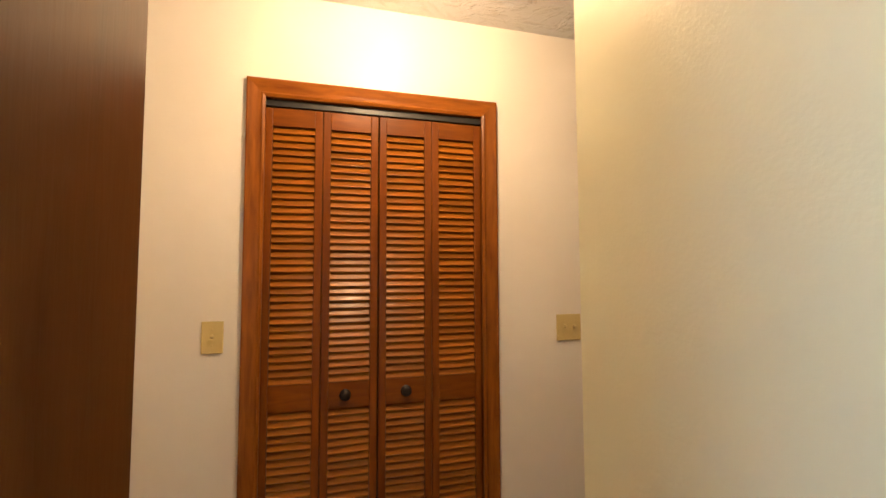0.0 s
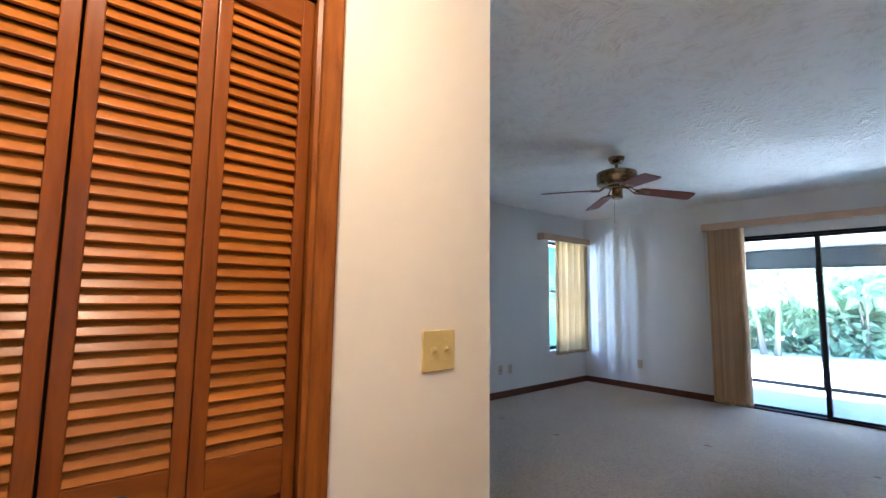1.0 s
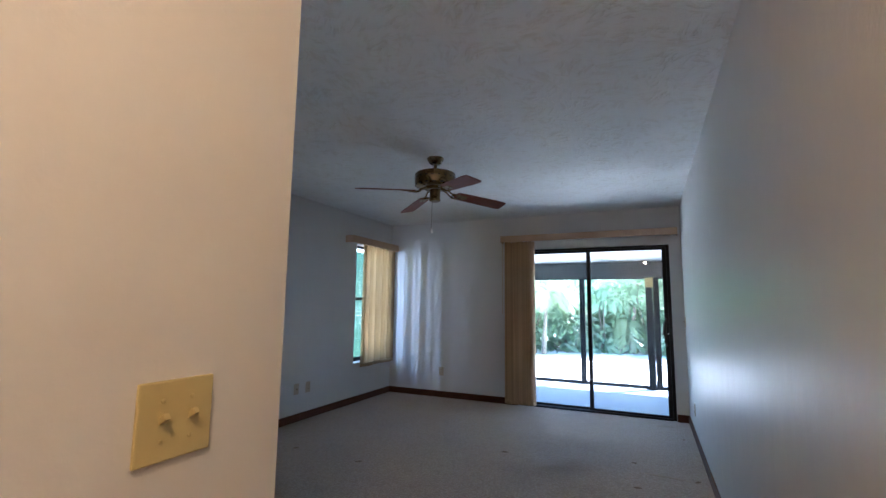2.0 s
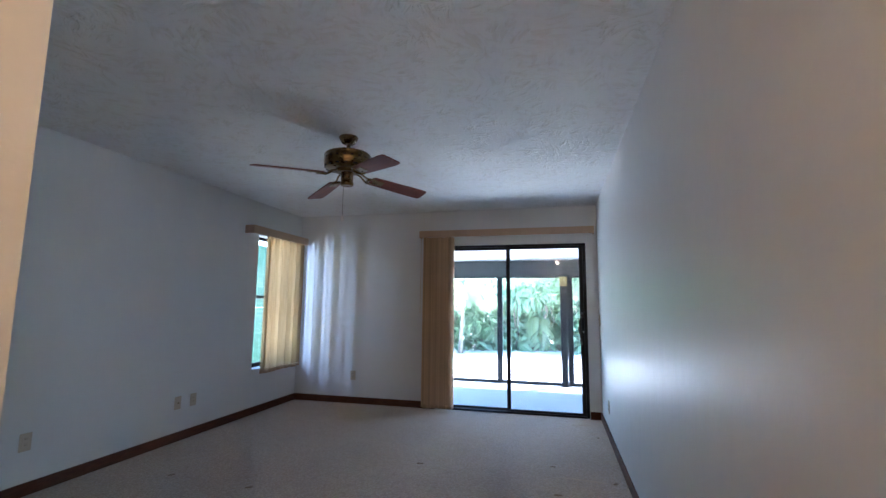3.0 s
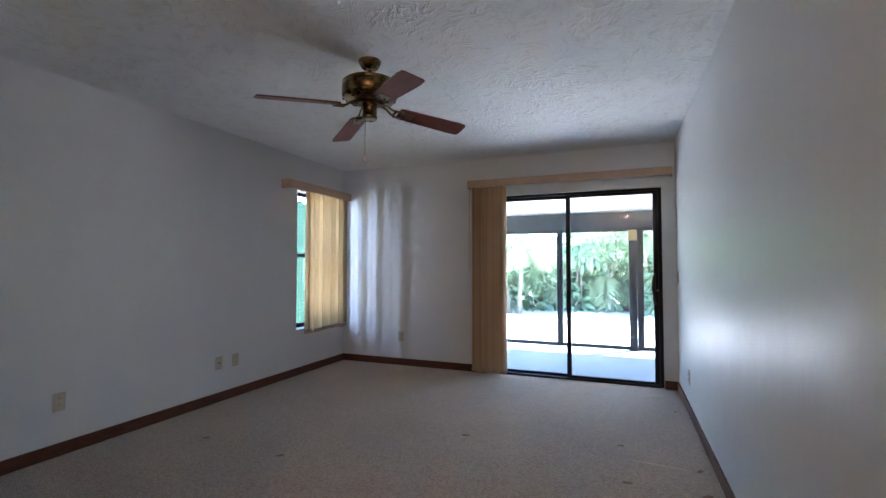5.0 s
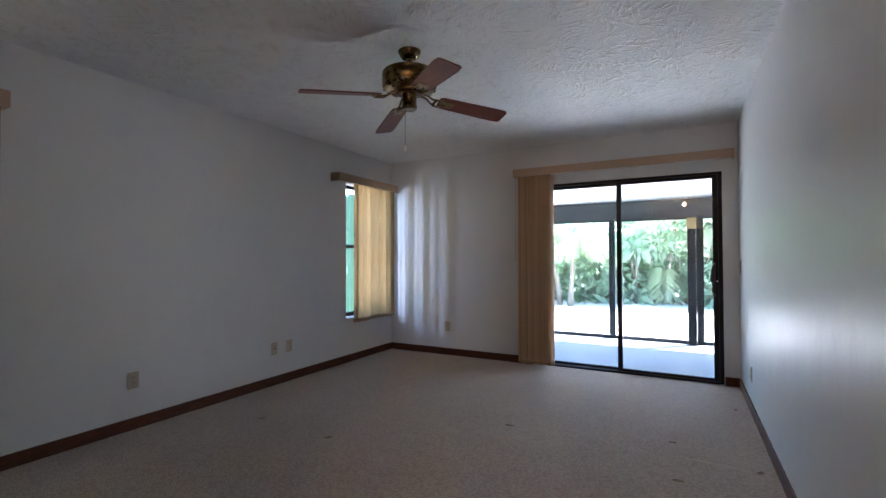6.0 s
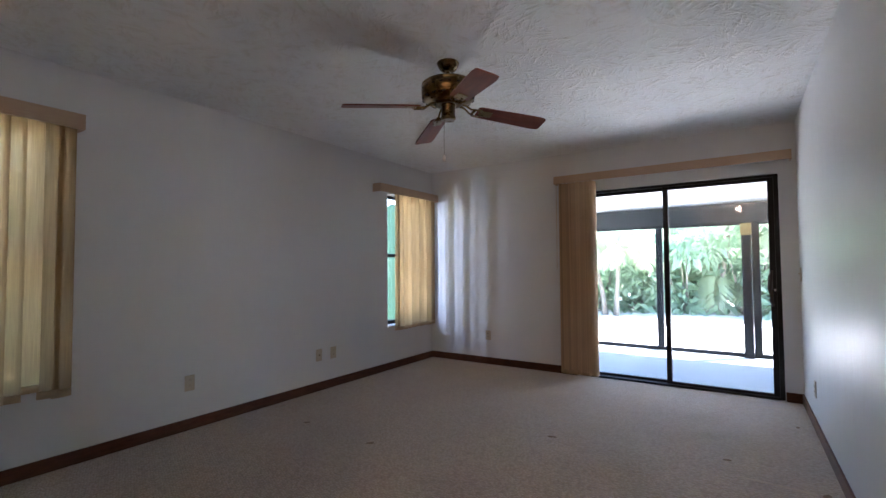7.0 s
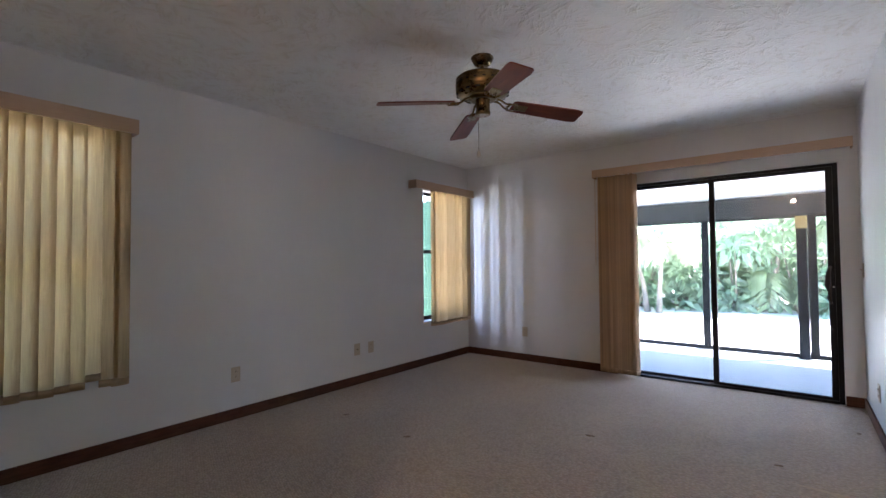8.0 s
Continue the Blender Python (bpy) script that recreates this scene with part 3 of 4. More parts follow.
# ---- ceiling fan ----
def ceiling_fan(x, y):
    fan = thing("ceiling_fan", "antique brass ceiling fan with four mahogany blades, at rest", "ceiling fan", at=(x, y, 0))
    part("canopy", lathe(bmesh.new(), [(0.070, H), (0.071, 2.492), (0.066, 2.486), (0.064, 2.478), (0.052, 2.458), (0.040, 2.448), (0.020, 2.445)], steps=40), M_BRASS, fan)
    part("downrod", lathe(bmesh.new(), [(0.014, 2.450), (0.014, 2.375)], steps=16), M_BRASS_DARK, fan)
    motor = part("motor_housing", lathe(bmesh.new(), [(0.03, 2.378), (0.070, 2.377), (0.145, 2.372), (0.160, 2.366), (0.167, 2.358), (0.168, 2.350), (0.165, 2.347), (0.168, 2.344), (0.168, 2.290), (0.165, 2.286), (0.168, 2.282), (0.165, 2.271), (0.155, 2.261), (0.132, 2.254), (0.100, 2.250), (0.06, 2.248)], steps=56), M_BRASS, fan)
    slot = boxes((0.1665, 0.1688, -0.009, 0.009, -0.0035, 0.0035))
    slot_me = mesh("vent_slot", slot, M_SLOT)
    for i in range(20):
        s = part("vent_slot", slot_me, None, motor)
        s.location = (0, 0, 2.322)
        s.rotation_euler = (0, 0, 2 * math.pi * i / 20)
    rim_me = mesh("vent_slot", boxes((0.150, 0.1645, -0.013, 0.013, -0.004, 0.004)), M_SLOT)
    for i in range(16):
        s = part("vent_slot", rim_me, None, motor)
        s.location = (0, 0, 2.266)
        s.rotation_euler = (0, 0, 2 * math.pi * i / 16)
    dome = lathe(bmesh.new(), [(0.006, 0.006), (0.006, 0.0)], steps=10)
    screw_me = mesh("housing_screw", dome, M_BRASS_DARK)
    for i in range(4):
        s = part("housing_screw", screw_me, None, motor)
        s.location = (0.135 * math.cos(i * 1.571 + 0.5), 0.135 * math.sin(i * 1.571 + 0.5), 2.364)
    part("flywheel", lathe(bmesh.new(), [(0.075, 2.256), (0.092, 2.250), (0.092, 2.236), (0.070, 2.230)], steps=40), M_BRASS_DARK, fan)
    part("switch_housing", lathe(bmesh.new(), [(0.048, 2.236), (0.050, 2.222), (0.044, 2.216), (0.044, 2.160), (0.047, 2.156), (0.047, 2.140), (0.040, 2.134)], steps=36), M_BRASS, fan)
    # blade and iron, pointing along +x
    def blade_bm():
        bm = bmesh.new()
        outline = [(0.190, -0.048), (0.215, -0.058), (0.45, -0.066), (0.600, -0.070), (0.648, -0.064), (0.656, -0.050), (0.656, 0.050), (0.648, 0.064), (0.600, 0.070), (0.45, 0.066), (0.215, 0.058), (0.190, 0.048)]
        lo = [bm.verts.new((a, b, -0.0035)) for a, b in outline]
        hi = [bm.verts.new((a, b, 0.0035)) for a, b in outline]
        bm.faces.new(lo[::-1])
        bm.faces.new(hi)
        for i in range(len(outline)):
            j = (i + 1) % len(outline)
            bm.faces.new((lo[i], lo[j], hi[j], hi[i]))
        return bm
    def iron_bm():
        bm = bmesh.new()
        for s in (-1, 1):
            tube(bm, [(0.080, s * 0.012, 0.026), (0.115, s * 0.016, 0.018), (0.145, s * 0.022, -0.004), (0.175, s * 0.034, -0.010), (0.215, s * 0.040, -0.010)], 0.0065, 8)
        tube(bm, [(0.172, -0.036, -0.010), (0.160, 0.0, -0.011), (0.172, 0.036, -0.010)], 0.008, 8)
        box(bm, 0.205, 0.290, -0.030, 0.030, -0.0085, -0.0040, bevel=0.002)
        for px, py in ((0.225, -0.018), (0.225, 0.018), (0.272, 0.0)):
            box(bm, px - 0.005, px + 0.005, py - 0.005, py + 0.005, -0.0115, -0.0075, bevel=0.002)
        return bm
    bme, ime = mesh("blade", blade_bm(), M_BLADE), mesh("blade_iron", iron_bm(), M_BRASS)
    for i in range(4):
        turn = Matrix.Translation((0, 0, 2.222)) @ Matrix.Rotation(radians(50 + 90 * i), 4, "Z") @ Matrix.Rotation(radians(5), 4, "Y") @ Matrix.Rotation(radians(-12), 4, "X")
        blade = part("blade", bme, None, fan, "dark red-brown mahogany blade")
        blade.matrix_local = turn
        iron = part("blade_iron", ime, None, fan)
        iron.matrix_local = turn
    chain = part("pull_chain", tube(bmesh.new(), [(-0.010, -0.030, 2.140), (-0.012, -0.032, 2.05), (-0.012, -0.032, 1.910)], 0.0016, 6), M_BRASS_DARK, fan)
    part("bead", lathe(bmesh.new(), [(0.003, 0.020), (0.008, 0.014), (0.012, -0.004), (0.013, -0.014), (0.009, -0.022), (0.003, -0.024)], (-0.012, -0.032, 1.893), 16), M_BEAD, chain, "clear faceted pull bead")
    return fan


ceiling_fan(-1.94, -2.696)

# ---- hall ceiling lamp ----
hall_lamp = thing("hall_ceiling_lamp", "small brass ceiling lamp with a lit glass shade", "ceiling lamp", at=(HALL_LAMP[0], HALL_LAMP[1], 0))
part("base", lathe(bmesh.new(), [(0.065, H), (0.066, 2.490), (0.050, 2.480), (0.030, 2.476)], steps=32), M_BRASS, hall_lamp)
shade = bmesh.new()
for k in range(10):
    a = 2 * math.pi * k / 10
    c, s = math.cos(a), math.sin(a)
    tube(shade, [(0.050 * c, 0.050 * s, 2.478), (0.075 * c, 0.075 * s, 2.44), (0.078 * c, 0.078 * s, 2.39), (0.060 * c, 0.060 * s, 2.345)], 0.004, 6)
part("shade", shade, M_BRASS, hall_lamp, "brass rib cage shade")


# ---- windows ----
def window(name, y0, y1, z0, z1, label):
    w = tagged(new(name), label, "window", kind="structure")
    xo, xi = XL - 0.150, XL - 0.100
    f = 0.035
    part("window_frame", boxes((xo, xi, y0, y0 + f, z0, z1), (xo, xi, y1 - f, y1, z0, z1), (xo, xi, y0 + f, y1 - f, z1 - f, z1), (xo, xi, y0 + f, y1 - f, z0, z0 + f)), M_BRONZE, w)
    zm = 1.36
    lower = part("sash", boxes((xo + 0.012, xi + 0.008, y0 + f, y1 - f, zm - 0.022, zm + 0.022), (xo + 0.015, xi - 0.005, y0 + f, y1 - f, z0 + f, z0 + f + 0.03), bevel=0.003), M_BRONZE, w)
    for a, b in ((z0 + f, zm - 0.02), (zm + 0.02, z1 - f)):
        g = part("pane", boxes((xo + 0.022, xo + 0.027, y0 + f, y1 - f, a, b)), M_GLASS, w)
        g.visible_shadow = False
    part("window_sill", boxes((XL - 0.10, XL + 0.014, y0 + 0.002, y1 - 0.002, z0, z0 + 0.018), bevel=0.004), M_SILL, w)
    return w


window("window_1", *WIN1, "narrow bronze aluminium single-hung window beside the corner")
window("window_2", *WIN2, "bronze aluminium single-hung window behind closed blinds")


# ---- vertical blinds ----
def vane_mesh(width, height, m, hem=0.045):
    """A gently cupped fabric vane hanging from z = 0, running along y."""
    bm = bmesh.new()
    n = 6
    cols = []
    for i in range(n + 1):
        u = i / n - 0.5
        d = 0.007 * (1 - 4 * u * u)
        cols.append([bm.verts.new((d, u * width, z)) for z in (0.0, -height * 0.33, -height * 0.66, -(height - hem))])
    for a, b in zip(cols, cols[1:]):
        for k in range(3):
            bm.faces.new((a[k], a[k + 1], b[k + 1], b[k])).smooth = True
    he = bmesh.new()
    prev = None
    for i in range(n + 1):
        u = i / n - 0.5
        d = 0.007 * (1 - 4 * u * u)
        row = [he.verts.new((d + s, u * width, z)) for s, z in ((0.0012, -(height - hem)), (0.0018, -height), (-0.0018, -height), (-0.0012, -(height - hem)))]
        if prev:
            for k in range(4):
                he.faces.new((prev[k], prev[(k + 1) % 4], row[(k + 1) % 4], row[k])).smooth = True
        else:
            he.faces.new(row[::-1])
        prev = row
    he.faces.new(prev)
    bmesh.ops.recalc_face_normals(he, faces=he.faces)
    return mesh("vane", bm, m), mesh("hem", he, M_HEM if m is M_VANE else M_STACK)


def hang(blind, vane_me, hem_me, x, y, z, turn):
    v = part("vane", vane_me, None, blind)
    v.matrix_local = pose(x, y, z, random.uniform(-0.15, 0.15), random.uniform(-0.25, 0.25), turn)
    part("hem", hem_me, None, v)


def wall_blind(y0, y1, vanes, label):
    """A blind on the left wall: valance with returns, headrail, hanging vanes (y, turn, drop)."""
    b = thing("vertical_blind", label, "window blind", "bedroom blinds")
    x1, z0, z1 = XL + 0.125, 2.087, 2.182
    part("valance", boxes((x1 - 0.010, x1, y0, y1, z0, z1), (XL, x1 - 0.010, y0, y0 + 0.010, z0, z1), (XL, x1 - 0.010, y1 - 0.010, y1, z0, z1), bevel=0.002), M_VALANCE, b)
    part("headrail", boxes((XL + 0.045, XL + 0.085, y0 + 0.03, y1 - 0.03, 2.110, 2.150), bevel=0.004), M_SILL, b)
    vm, hm = vane_mesh(0.100, 1.65, M_VANE)
    for y, turn, drop in vanes:
        hang(b, vm, hm, XL + 0.066, y, 2.112 - drop, turn)
    return b


wall_blind(-1.191, -0.022, [(-0.828, 8, 0.0), (-0.765, -14, 0.004)] + [(-0.69 + 0.083 * i, (-33, -6, -30, -10, -36, -4, -31, -36)[i], random.uniform(-0.006, 0.006)) for i in range(8)], "cream fabric vertical blind drawn partly across the corner window, tan valance")
wall_blind(-5.19, -3.952, [(-5.123 + 0.0718 * i, -10 + random.uniform(-4, 4), random.uniform(-0.006, 0.006)) for i in range(13)] + [(-4.180, -4, -0.040), (-4.088, -10, 0.006), (-4.026, 3, 0.014)], "cream fabric vertical blind drawn closed, with a crooked vane, tan valance")


def door_blind():
    b = thing("vertical_blind", "tan fabric vertical blind stacked beside the sliding door", "window blind", "bedroom blinds")
    x0, x1, z0, z1 = -2.179, -0.037, 2.142, 2.227
    part("valance", boxes((x0, x1, -0.125, -0.115, z0, z1), (x0, x0 + 0.010, -0.115, 0.0, z0, z1), (x1 - 0.010, x1, -0.115, 0.0, z0, z1), bevel=0.002), M_VALANCE, b)
    part("headrail", boxes((x0 + 0.03, x1 - 0.03, -0.085, -0.045, 2.150, 2.190), bevel=0.004), M_SILL, b)
    vm, hm = vane_mesh(0.089, 2.115, M_STACK)
    count = 24
    for i in range(count):
        hang(b, vm, hm, -2.105 + 0.360 * i / (count - 1) + random.uniform(-0.004, 0.004), -0.066, 2.145 + random.uniform(-0.004, 0.004), -38 + random.uniform(-9, 9) + (22 if i > count - 4 else 0))
    part("cord", tube(bmesh.new(), [(-2.165, -0.075, 2.15), (-2.166, -0.075, 1.6), (-2.168, -0.075, 1.18)], 0.0025, 6), M_STACK, b)
    return b


door_blind()

# ---- sliding glass door ----
door_1 = tagged(new("door_1"), "dark bronze sliding glass door, closed, opening on the porch", "sliding door", kind="structure")
FY0, FY1 = 0.030, 0.135
part("door_frame", boxes((DX0, DX0 + 0.035, FY0, FY1, 0, DZ), (DX1 - 0.035, DX1, FY0, FY1, 0, DZ), (DX0 + 0.035, DX1 - 0.035, FY0, FY1, DZ - 0.025, DZ), (DX0 + 0.035, DX1 - 0.035, FY0 - 0.015, FY1, 0.0, 0.022)), M_BRONZE, door_1)


def door_panel(x0, x1, y, handle):
    p = part("door_panel", boxes((x0, x0 + 0.045, y, y + 0.03, 0.022, DZ - 0.026), (x1 - 0.045, x1, y, y + 0.03, 0.022, DZ - 0.026), (x0 + 0.045, x1 - 0.045, y, y + 0.03, DZ - 0.058, DZ - 0.026), (x0 + 0.045, x1 - 0.045, y, y + 0.03, 0.022, 0.048), bevel=0.002), M_BRONZE, door_1)
    g = part("pane", boxes((x0 + 0.045, x1 - 0.045, y + 0.012, y + 0.018, 0.048, DZ - 0.058)), M_DOOR_GLASS, p)
    g.visible_shadow = False
    if handle:
        bm = bmesh.new()
        tube(bm, [(x1 - 0.030, y - 0.004, 0.84), (x1 - 0.046, y - 0.032, 0.89), (x1 - 0.052, y - 0.040, 1.00), (x1 - 0.046, y - 0.032, 1.11), (x1 - 0.030, y - 0.004, 1.16)], [0.010, 0.016, 0.021, 0.016, 0.010], 12)
        box(bm, x1 - 0.046, x1 - 0.026, y - 0.006, y + 0.001, 0.85, 1.15, bevel=0.002)
        part("handle", bm, M_HANDLE, p, "dark wooden pull handle")
        lk = lathe(bmesh.new(), [(0.008, 0.0), (0.008, 0.010), (0.004, 0.012)], (0, 0, 0), 12)
        bmesh.ops.rotate(lk, verts=lk.verts, cent=(0, 0, 0), matrix=Matrix.Rotation(radians(90), 3, "X"))
        bmesh.ops.translate(lk, verts=lk.verts, vec=(x1 - 0.012, y, 0.985))
        part("lock", lk, M_BEAD, p, "small metal lock")
    return p


door_panel(DX0 + 0.036, -1.040, 0.085, False)
door_panel(-1.085, DX1 - 0.036, 0.045, True)

# ---- dents and creases in the carpet ----
def mound(x, y, rx, ry, h, turn, seed):
    bm = bmesh.new()
    rnd = random.Random(seed)
    ring = 14
    centre = bm.verts.new((0, 0, h))
    rows = []
    for f, z in ((0.55, h * 0.75), (1.0, 0.0005)):
        rows.append([bm.verts.new((rx * f * math.cos(2 * math.pi * i / ring) * rnd.uniform(0.8, 1.15), ry * f * math.sin(2 * math.pi * i / ring) * rnd.uniform(0.8, 1.15), z)) for i in range(ring)])
    for i in range(ring):
        j = (i + 1) % ring
        bm.faces.new((centre, rows[0][i], rows[0][j])).smooth = True
        bm.faces.new((rows[0][i], rows[1][i], rows[1][j], rows[0][j])).smooth = True
    bmesh.ops.rotate(bm, verts=bm.verts, cent=(0, 0, 0), matrix=Matrix.Rotation(radians(turn), 3, "Z"))
    bmesh.ops.translate(bm, verts=bm.verts, vec=(x, y, 0))
    return bm


M_CREASE = mat("raised_carpet", (0.51, 0.415, 0.32), 0.95, second=(0.42, 0.34, 0.26), scale=30, bump=0.5, bump_scale=90, spec=0.1)
M_DENT = mat("flattened_carpet", (0.15, 0.105, 0.07), 0.95, second=(0.28, 0.21, 0.15), scale=30, mix=0.4, bump=0.6, bump_scale=90, spec=0.1)
for k, (x, y, rx, ry) in enumerate(((-1.595, -1.900, 0.034, 0.018), (-0.501, -2.24, 0.030, 0.018), (-0.539, -1.687, 0.026, 0.014), (-0.10, -2.25, 0.030, 0.016), (-2.613, -2.684, 0.030, 0.016), (-3.318, -2.642, 0.030, 0.014), (-0.09, -1.93, 0.03, 0.015), (-0.11, -0.75, 0.026, 0.014))):
    part("dent", mound(x, y, rx, ry, 0.005, 10 * k, k), M_DENT, floor, "flattened dark furniture dent in the carpet")
for k, (x0, y0, x1, y1) in enumerate(((-0.40, -0.325, -0.09, -0.272), (-0.504, -1.904, -0.10, -1.940), (-1.72, -1.53, -1.55, -1.55))):
    c = Vector(((x0 + x1) / 2, (y0 + y1) / 2))
    d = Vector((x1 - x0, y1 - y0))
    part("crease", mound(c.x, c.y, d.length / 2, 0.013, 0.007 if k < 2 else 0.004, math.degrees(math.atan2(d.y, d.x)), 40 + k), M_CREASE, floor)

# ---- outside: porch ----
ground = structure("ground", boxes((-300, 300, -300, 300, -0.40, -0.16)), M_GROUND, "pale sunlit sandy ground and thin lawn", "ground")
PX0, PX1, PY = -4.15, 1.10, 2.50
porch_floor = structure("porch_floor", boxes((PX0, PX1, 0.2, PY, -0.159, -0.04)), M_PORCH_FLOOR, "smooth grey concrete porch floor", "porch floor")


def slab(x0, x1, pts, th):
    bm = bmesh.new()
    lo = [[bm.verts.new((x, y, z + d)) for y, z in pts] for x in (x0, x1) for d in (0, th)]
    for a, b in ((lo[0], lo[2]), (lo[3], lo[1])):
        for i in range(len(pts) - 1):
            bm.faces.new((a[i], a[i + 1], b[i + 1], b[i]))
    for a, b in ((lo[0], lo[1]), (lo[3], lo[2])):
        for i in range(len(pts) - 1):
            bm.faces.new((a[i], b[i], b[i + 1], a[i + 1]))
    for i in (0, -1):
        bm.faces.new((lo[0][i], lo[2][i], lo[3][i], lo[1][i]))
    bmesh.ops.recalc_face_normals(bm, faces=bm.faces)
    return bm


structure("porch_ceiling", slab(PX0, PX1, [(0.2, 2.48), (2.42, 2.06), (2.55, 2.035)], 0.10), M_PORCH_CEIL, "white painted sloping porch ceiling", "porch ceiling")
structure("roof", boxes((XL - 0.8, 0.6, -8.8, 0.2, H + 0.121, H + 0.30), (0.6, 3.6, -8.8, -5.1, H + 0.121, H + 0.30)), M_ROOF, "flat roof over the rooms", "roof")
structure("outer_wall", boxes((0.121, 1.40, 0.0, 0.2, -0.16, H + 0.12)), M_STUCCO, "pale stuccoed outer wall", "wall")
# Added out of view at the porch end to block light from the right.
structure("side_light_block_wall", boxes((0.95, 1.10, 0.2, 2.50, -0.039, 2.02)), M_STUCCO, "added unseen stuccoed wall blocking light from the porch's right side", "wall")
structure("foundation", boxes((XL - 0.2, 0.121, 0.0, 0.2, -0.16, -0.001)), M_STUCCO, "pale concrete footing under the wall", "footing")

screen = thing("screen_enclosure", "grey painted porch beam with aluminium screen posts", "porch screen", at=(0, 0, 0))
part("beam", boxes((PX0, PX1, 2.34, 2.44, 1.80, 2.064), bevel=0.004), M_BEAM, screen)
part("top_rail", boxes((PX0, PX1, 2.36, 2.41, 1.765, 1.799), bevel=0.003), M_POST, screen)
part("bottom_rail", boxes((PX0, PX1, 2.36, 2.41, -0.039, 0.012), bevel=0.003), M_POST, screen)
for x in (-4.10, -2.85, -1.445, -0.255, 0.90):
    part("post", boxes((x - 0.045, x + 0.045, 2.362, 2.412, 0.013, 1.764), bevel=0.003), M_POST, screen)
pipe = thing("downpipe", "dark square porch downpipe with a yellow block above", "downpipe", at=(-0.36, 2.31, -0.04))
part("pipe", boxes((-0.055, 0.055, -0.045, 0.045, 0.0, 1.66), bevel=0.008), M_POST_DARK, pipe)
part("block", boxes((-0.062, 0.062, -0.05, 0.05, 1.661, 1.82), bevel=0.006), M_CAP, pipe, "yellow painted block")
for z in (0.5, 0.95):
    part("strap", boxes((-0.058, 0.062, -0.049, 0.049, z, z + 0.03), bevel=0.002), M_POST, pipe)


# ---- outside: garden ----
def leaf_quad(bm, at, along, side, length, width, droop=0.25):
    at, along, side = Vector(at), Vector(along).normalized(), Vector(side).normalized()
    up = along.cross(side)
    a = bm.verts.new(at)
    m1 = bm.verts.new(at + along * length * 0.45 + side * width / 2 + up * 0.05 * length)
    m2 = bm.verts.new(at + along * length * 0.45 - side * width / 2 + up * 0.05 * length)
    tip = bm.verts.new(at + along * length - Vector((0, 0, droop * length)))
    bm.faces.new((a, m1, tip))
    bm.faces.new((a, tip, m2))


def shrub_mesh(seed, w, h, leaves, size):
    rnd = random.Random(seed)
    bm = bmesh.new()
    clumps = [(rnd.uniform(-w, w) * 0.5, rnd.uniform(-w, w) * 0.4, h * rnd.uniform(0.12, 0.92), rnd.uniform(0.25, 0.55) * w * 0.5) for _ in range(16)]
    for _ in range(leaves):
        cx, cy, cz, r = rnd.choice(clumps)
        d = Vector((rnd.gauss(0, 1), rnd.gauss(0, 1), rnd.gauss(0, 0.9))).normalized()
        p = Vector((cx, cy, cz)) + d * r * rnd.uniform(0.4, 1.0)
        if p.z < 0.03:
            continue
        al = (d + Vector((rnd.uniform(-.6, .6), rnd.uniform(-.6, .6), rnd.uniform(-.5, .4)))).normalized()
        sd = al.cross(Vector((rnd.uniform(-1, 1), rnd.uniform(-1, 1), rnd.uniform(-1, 1)))).normalized()
        s = size * rnd.uniform(0.6, 1.4)
        leaf_quad(bm, p, al, sd, s, s * 0.42)
    stems = bmesh.new()
    for cx, cy, cz, r in clumps[:8]:
        tube(stems, [(cx * 0.15, cy * 0.15, 0), (cx * 0.6, cy * 0.6, cz * 0.5), (cx, cy, cz)], [0.035, 0.022, 0.010], 6)
    return mesh("crown", bm, M_LEAF), mesh("trunk", stems, M_BARK)


def frond(bm, base, yaw, rise, length, rnd):
    """An arching palm frond: a rib with drooping leaflets on both sides."""
    d = Vector((math.cos(yaw), math.sin(yaw), 0))
    side = Vector((-d.y, d.x, 0))
    pts = []
    for i in range(15):
        u = i / 14
        pts.append(Vector(base) + d * length * u * (1 - 0.18 * u) + Vector((0, 0, length * (rise * u - (rise + 0.35) * u * u))))
    tube(bm, pts, [0.014 * (1 - 0.8 * i / 14) + 0.002 for i in range(15)], 4)
    for i in range(2, 15):
        for k in (0, 0.5):
            if i == 14 and k:
                continue
            p = pts[i] if not k else (pts[i] + pts[i + 1]) / 2
            t = (pts[min(i + 1, 14)] - pts[i - 1]).normalized()
            ln = length * 0.32 * math.sin(math.pi * (0.12 + 0.8 * i / 15))
            for s in (-1, 1):
                al = (side * s + t * 0.7 + Vector((0, 0, rnd.uniform(-0.25, 0.1)))).normalized()
                leaf_quad(bm, p, al, t, ln, 0.036, 0.35)


def palm(x, y, height, lean, count, length, seed, label):
    rnd = random.Random(seed)
    p = thing("palm_tree", label, "palm tree", "garden palms", (x, y, -0.16))
    top = Vector((lean[0], lean[1], height))
    part("trunk", tube(bmesh.new(), [(0, 0, 0), top * 0.35 + Vector((lean[0] * -0.12, 0, 0)), top * 0.7, top], [0.085, 0.058, 0.050, 0.055], 12), M_BARK, p)
    bm = bmesh.new()
    for i in range(count):
        frond(bm, top, 2 * math.pi * i / count + rnd.uniform(-0.2, 0.2), rnd.uniform(0.15, 0.95), length * rnd.uniform(0.8, 1.15), rnd)
    part("crown", bm, M_LEAF_PALE, p)
    return p


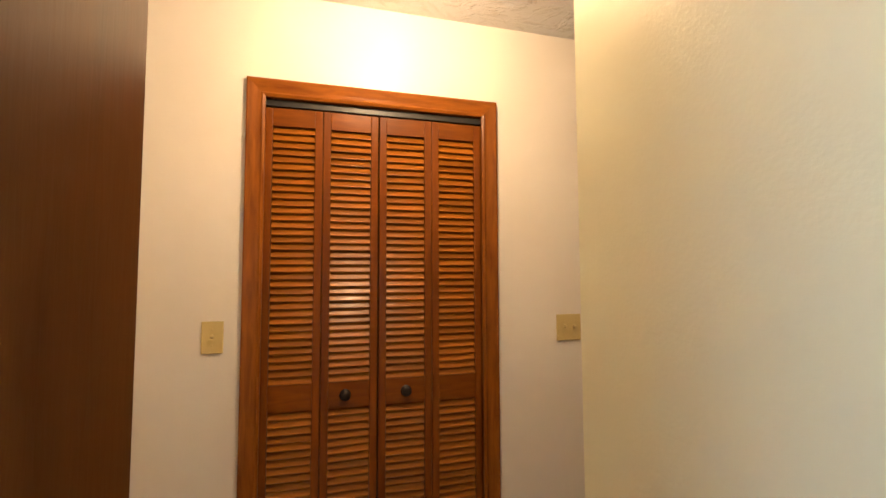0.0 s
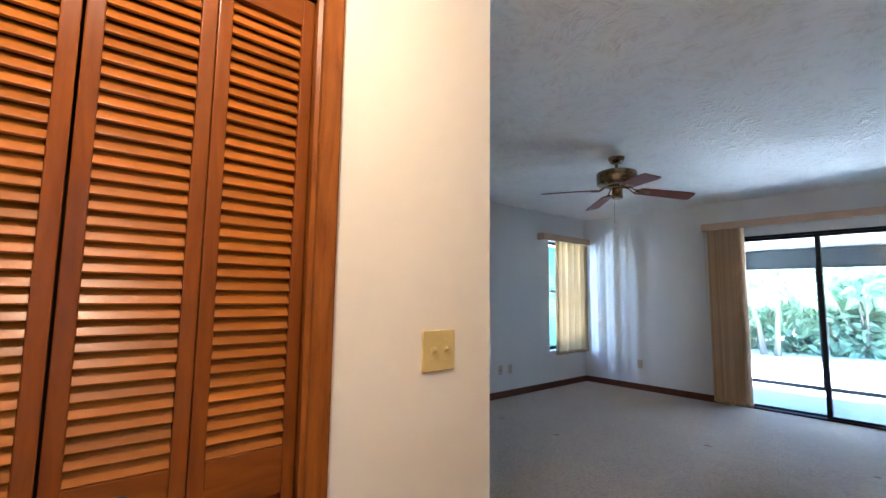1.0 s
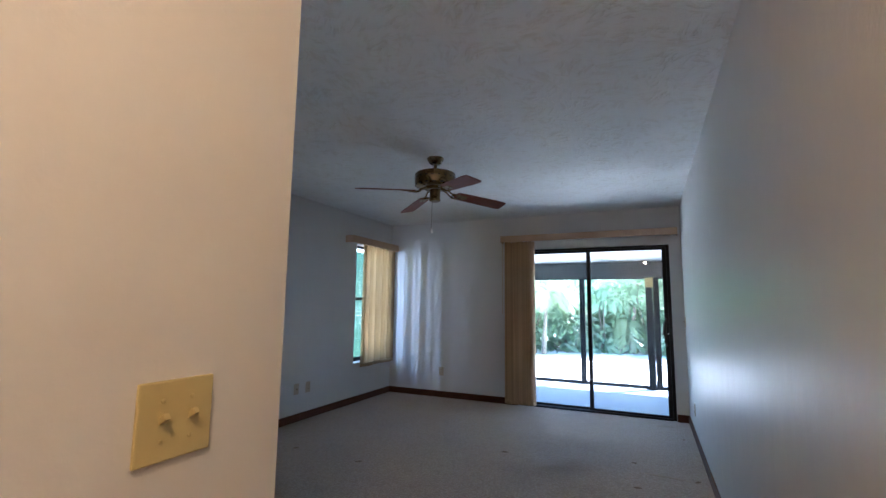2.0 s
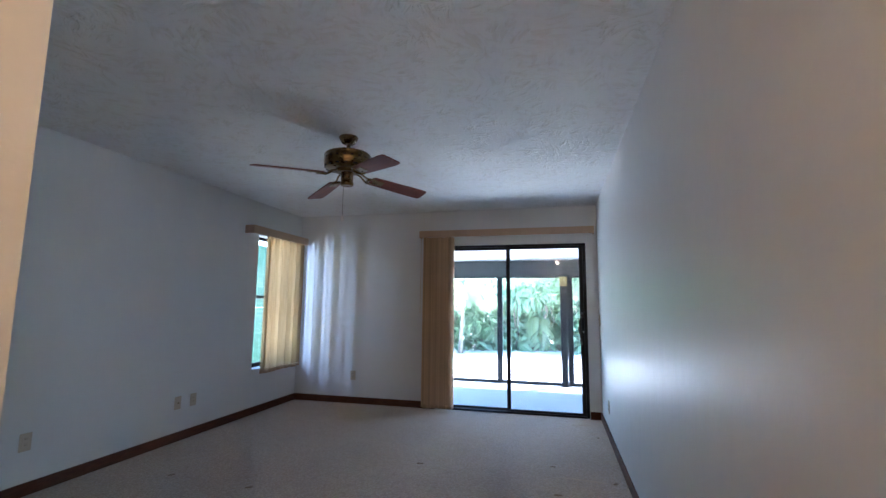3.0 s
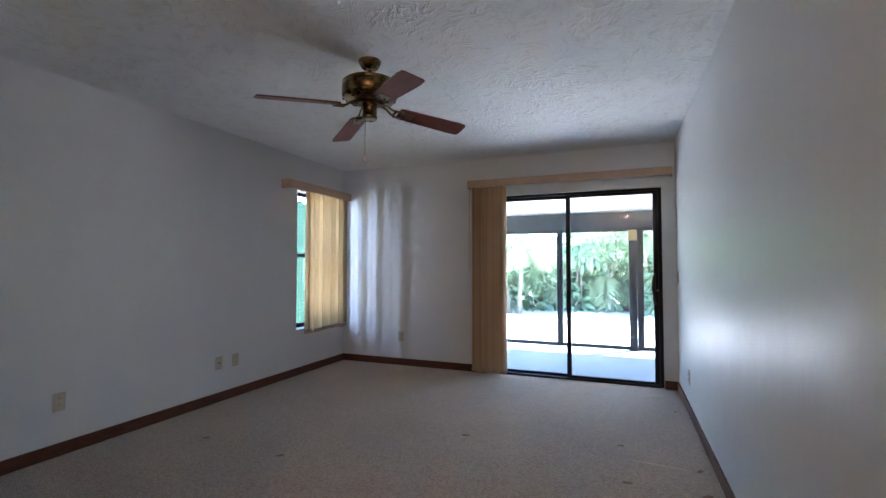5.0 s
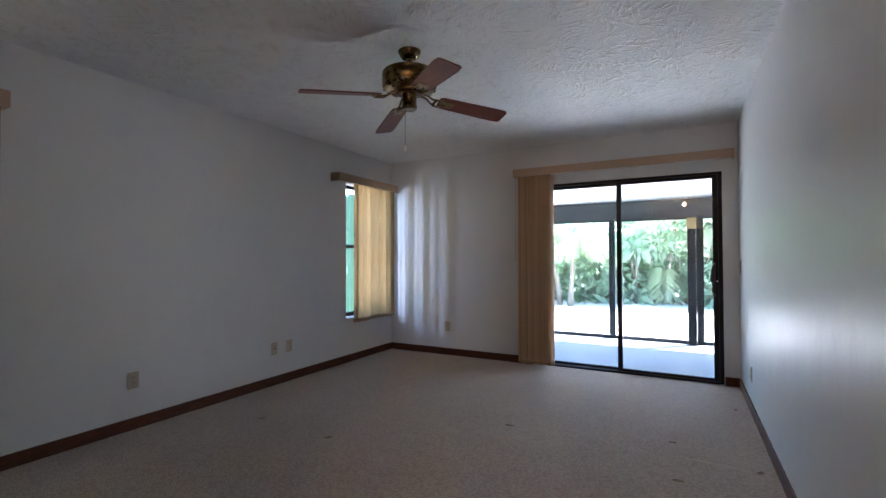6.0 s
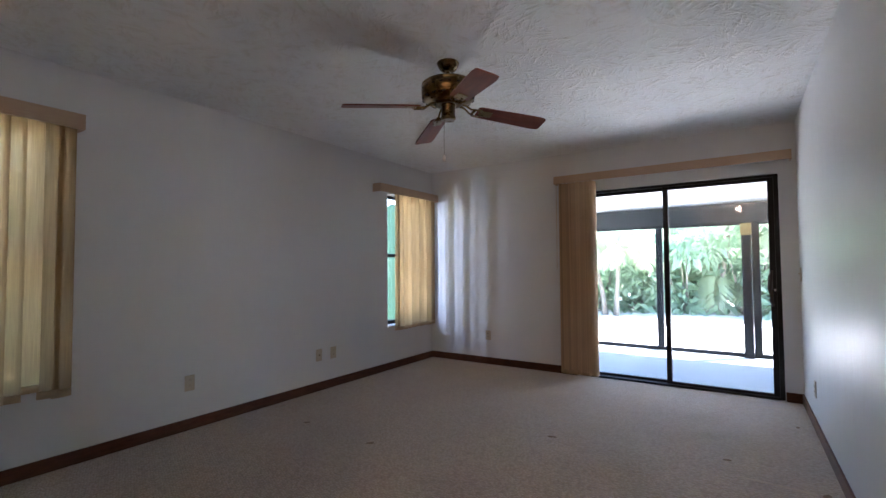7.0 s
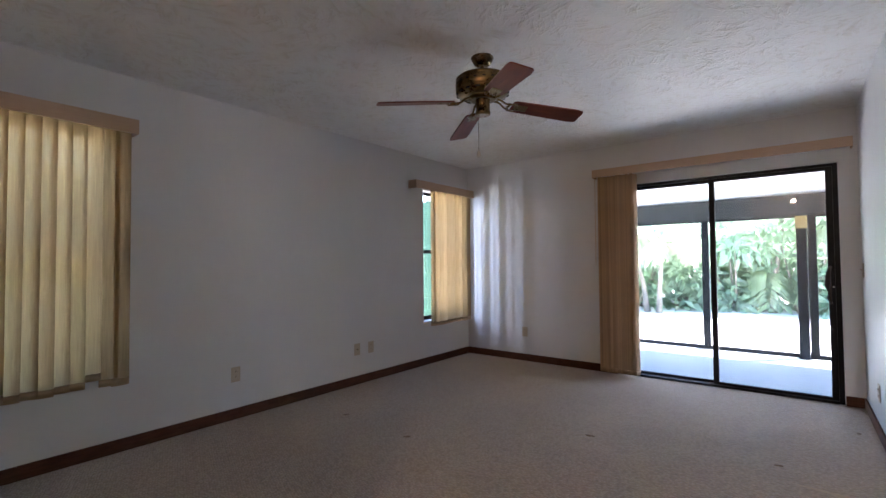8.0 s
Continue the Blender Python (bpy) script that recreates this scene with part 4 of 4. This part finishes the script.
palm(-3.30, 7.9, 1.80, (0.08, 0.1), 20, 1.25, 3, "short palm with pale yellow-green arching fronds")
palm(-3.62, 8.0, 1.95, (-0.35, 0.1), 16, 1.3, 5, "short leaning palm with pale fronds")
palm(-0.9, 9.6, 3.0, (0.3, 0.0), 18, 1.9, 8, "tall palm with broad green fronds")
palm(0.8, 9.0, 2.2, (0.1, 0.2), 16, 1.7, 9, "palm with arching green fronds among shrubs")
palm(-6.3, -4.5, 2.1, (0.25, 0.0), 16, 1.5, 14, "palm with arching green fronds outside the window")
palm(-2.1, 10.3, 1.6, (0.0, 0.0), 16, 1.2, 12, "low palm with green fronds behind shrubs")
for k, (x, y, length) in enumerate(((-2.15, 10.6, 1.5), (-1.05, 10.3, 1.6), (0.1, 10.7, 1.5), (1.2, 10.2, 1.6), (-4.9, 10.7, 1.5))):
    palm(x, y, 0.85, (0.05, 0.0), 18, length, 60 + k, "low clump of long arching green palm fronds")
kinds = [shrub_mesh(20 + k, 1.9, 1.5 + 0.5 * k, 1100, 0.25) for k in range(4)]
rnd = random.Random(77)
spots = [(-6.5 + 1.25 * i + rnd.uniform(-0.3, 0.3), 9.4 + rnd.uniform(-0.5, 0.6), i % 3) for i in range(10)] + [(-8.5 + 1.7 * i + rnd.uniform(-0.4, 0.4), 12.0 + rnd.uniform(-0.6, 0.8), 2 + i % 2) for i in range(10)]
spots += [(-9.6, -6.4 + 1.5 * i, 2 + i % 2) for i in range(7)] + [(-5.7, -5.6, 0), (-5.6, -4.5, 0), (-5.7, -3.4, 0)]
for k, (x, y, i) in enumerate(spots):
    s = thing("shrub", "dense green garden shrub with broad leaves", "shrub", "garden shrubs", (x, y, -0.17))
    grow = rnd.uniform(0.9, 1.2) * (1.1 if y > 11 else 0.75 if -6 < x < -5 and y < 0 else 1.0)
    s.scale = (grow, grow, grow)
    s.rotation_euler = (0, 0, rnd.uniform(0, 6.28))
    part("crown", kinds[i][0], None, s)
    part("trunk", kinds[i][1], None, s)

fence = thing("slatted_fence", "green painted horizontal slat fence beyond the corner window", "fence", at=(-6.6, 0, -0.16))
slat_me = mesh("board", boxes((-0.012, 0.012, 0.4, 8.0, 0.0, 0.085), bevel=0.003), M_FENCE)
for i in range(29):
    b = part("board", slat_me, None, fence)
    b.location = (0, 0, 0.12 + 0.088 * i)
for y in (0.5, 2.4, 4.2, 6.0, 7.9):
    part("post", boxes((-0.10, -0.013, y - 0.045, y + 0.045, 0.0, 2.72), bevel=0.004), M_FENCE, fence)
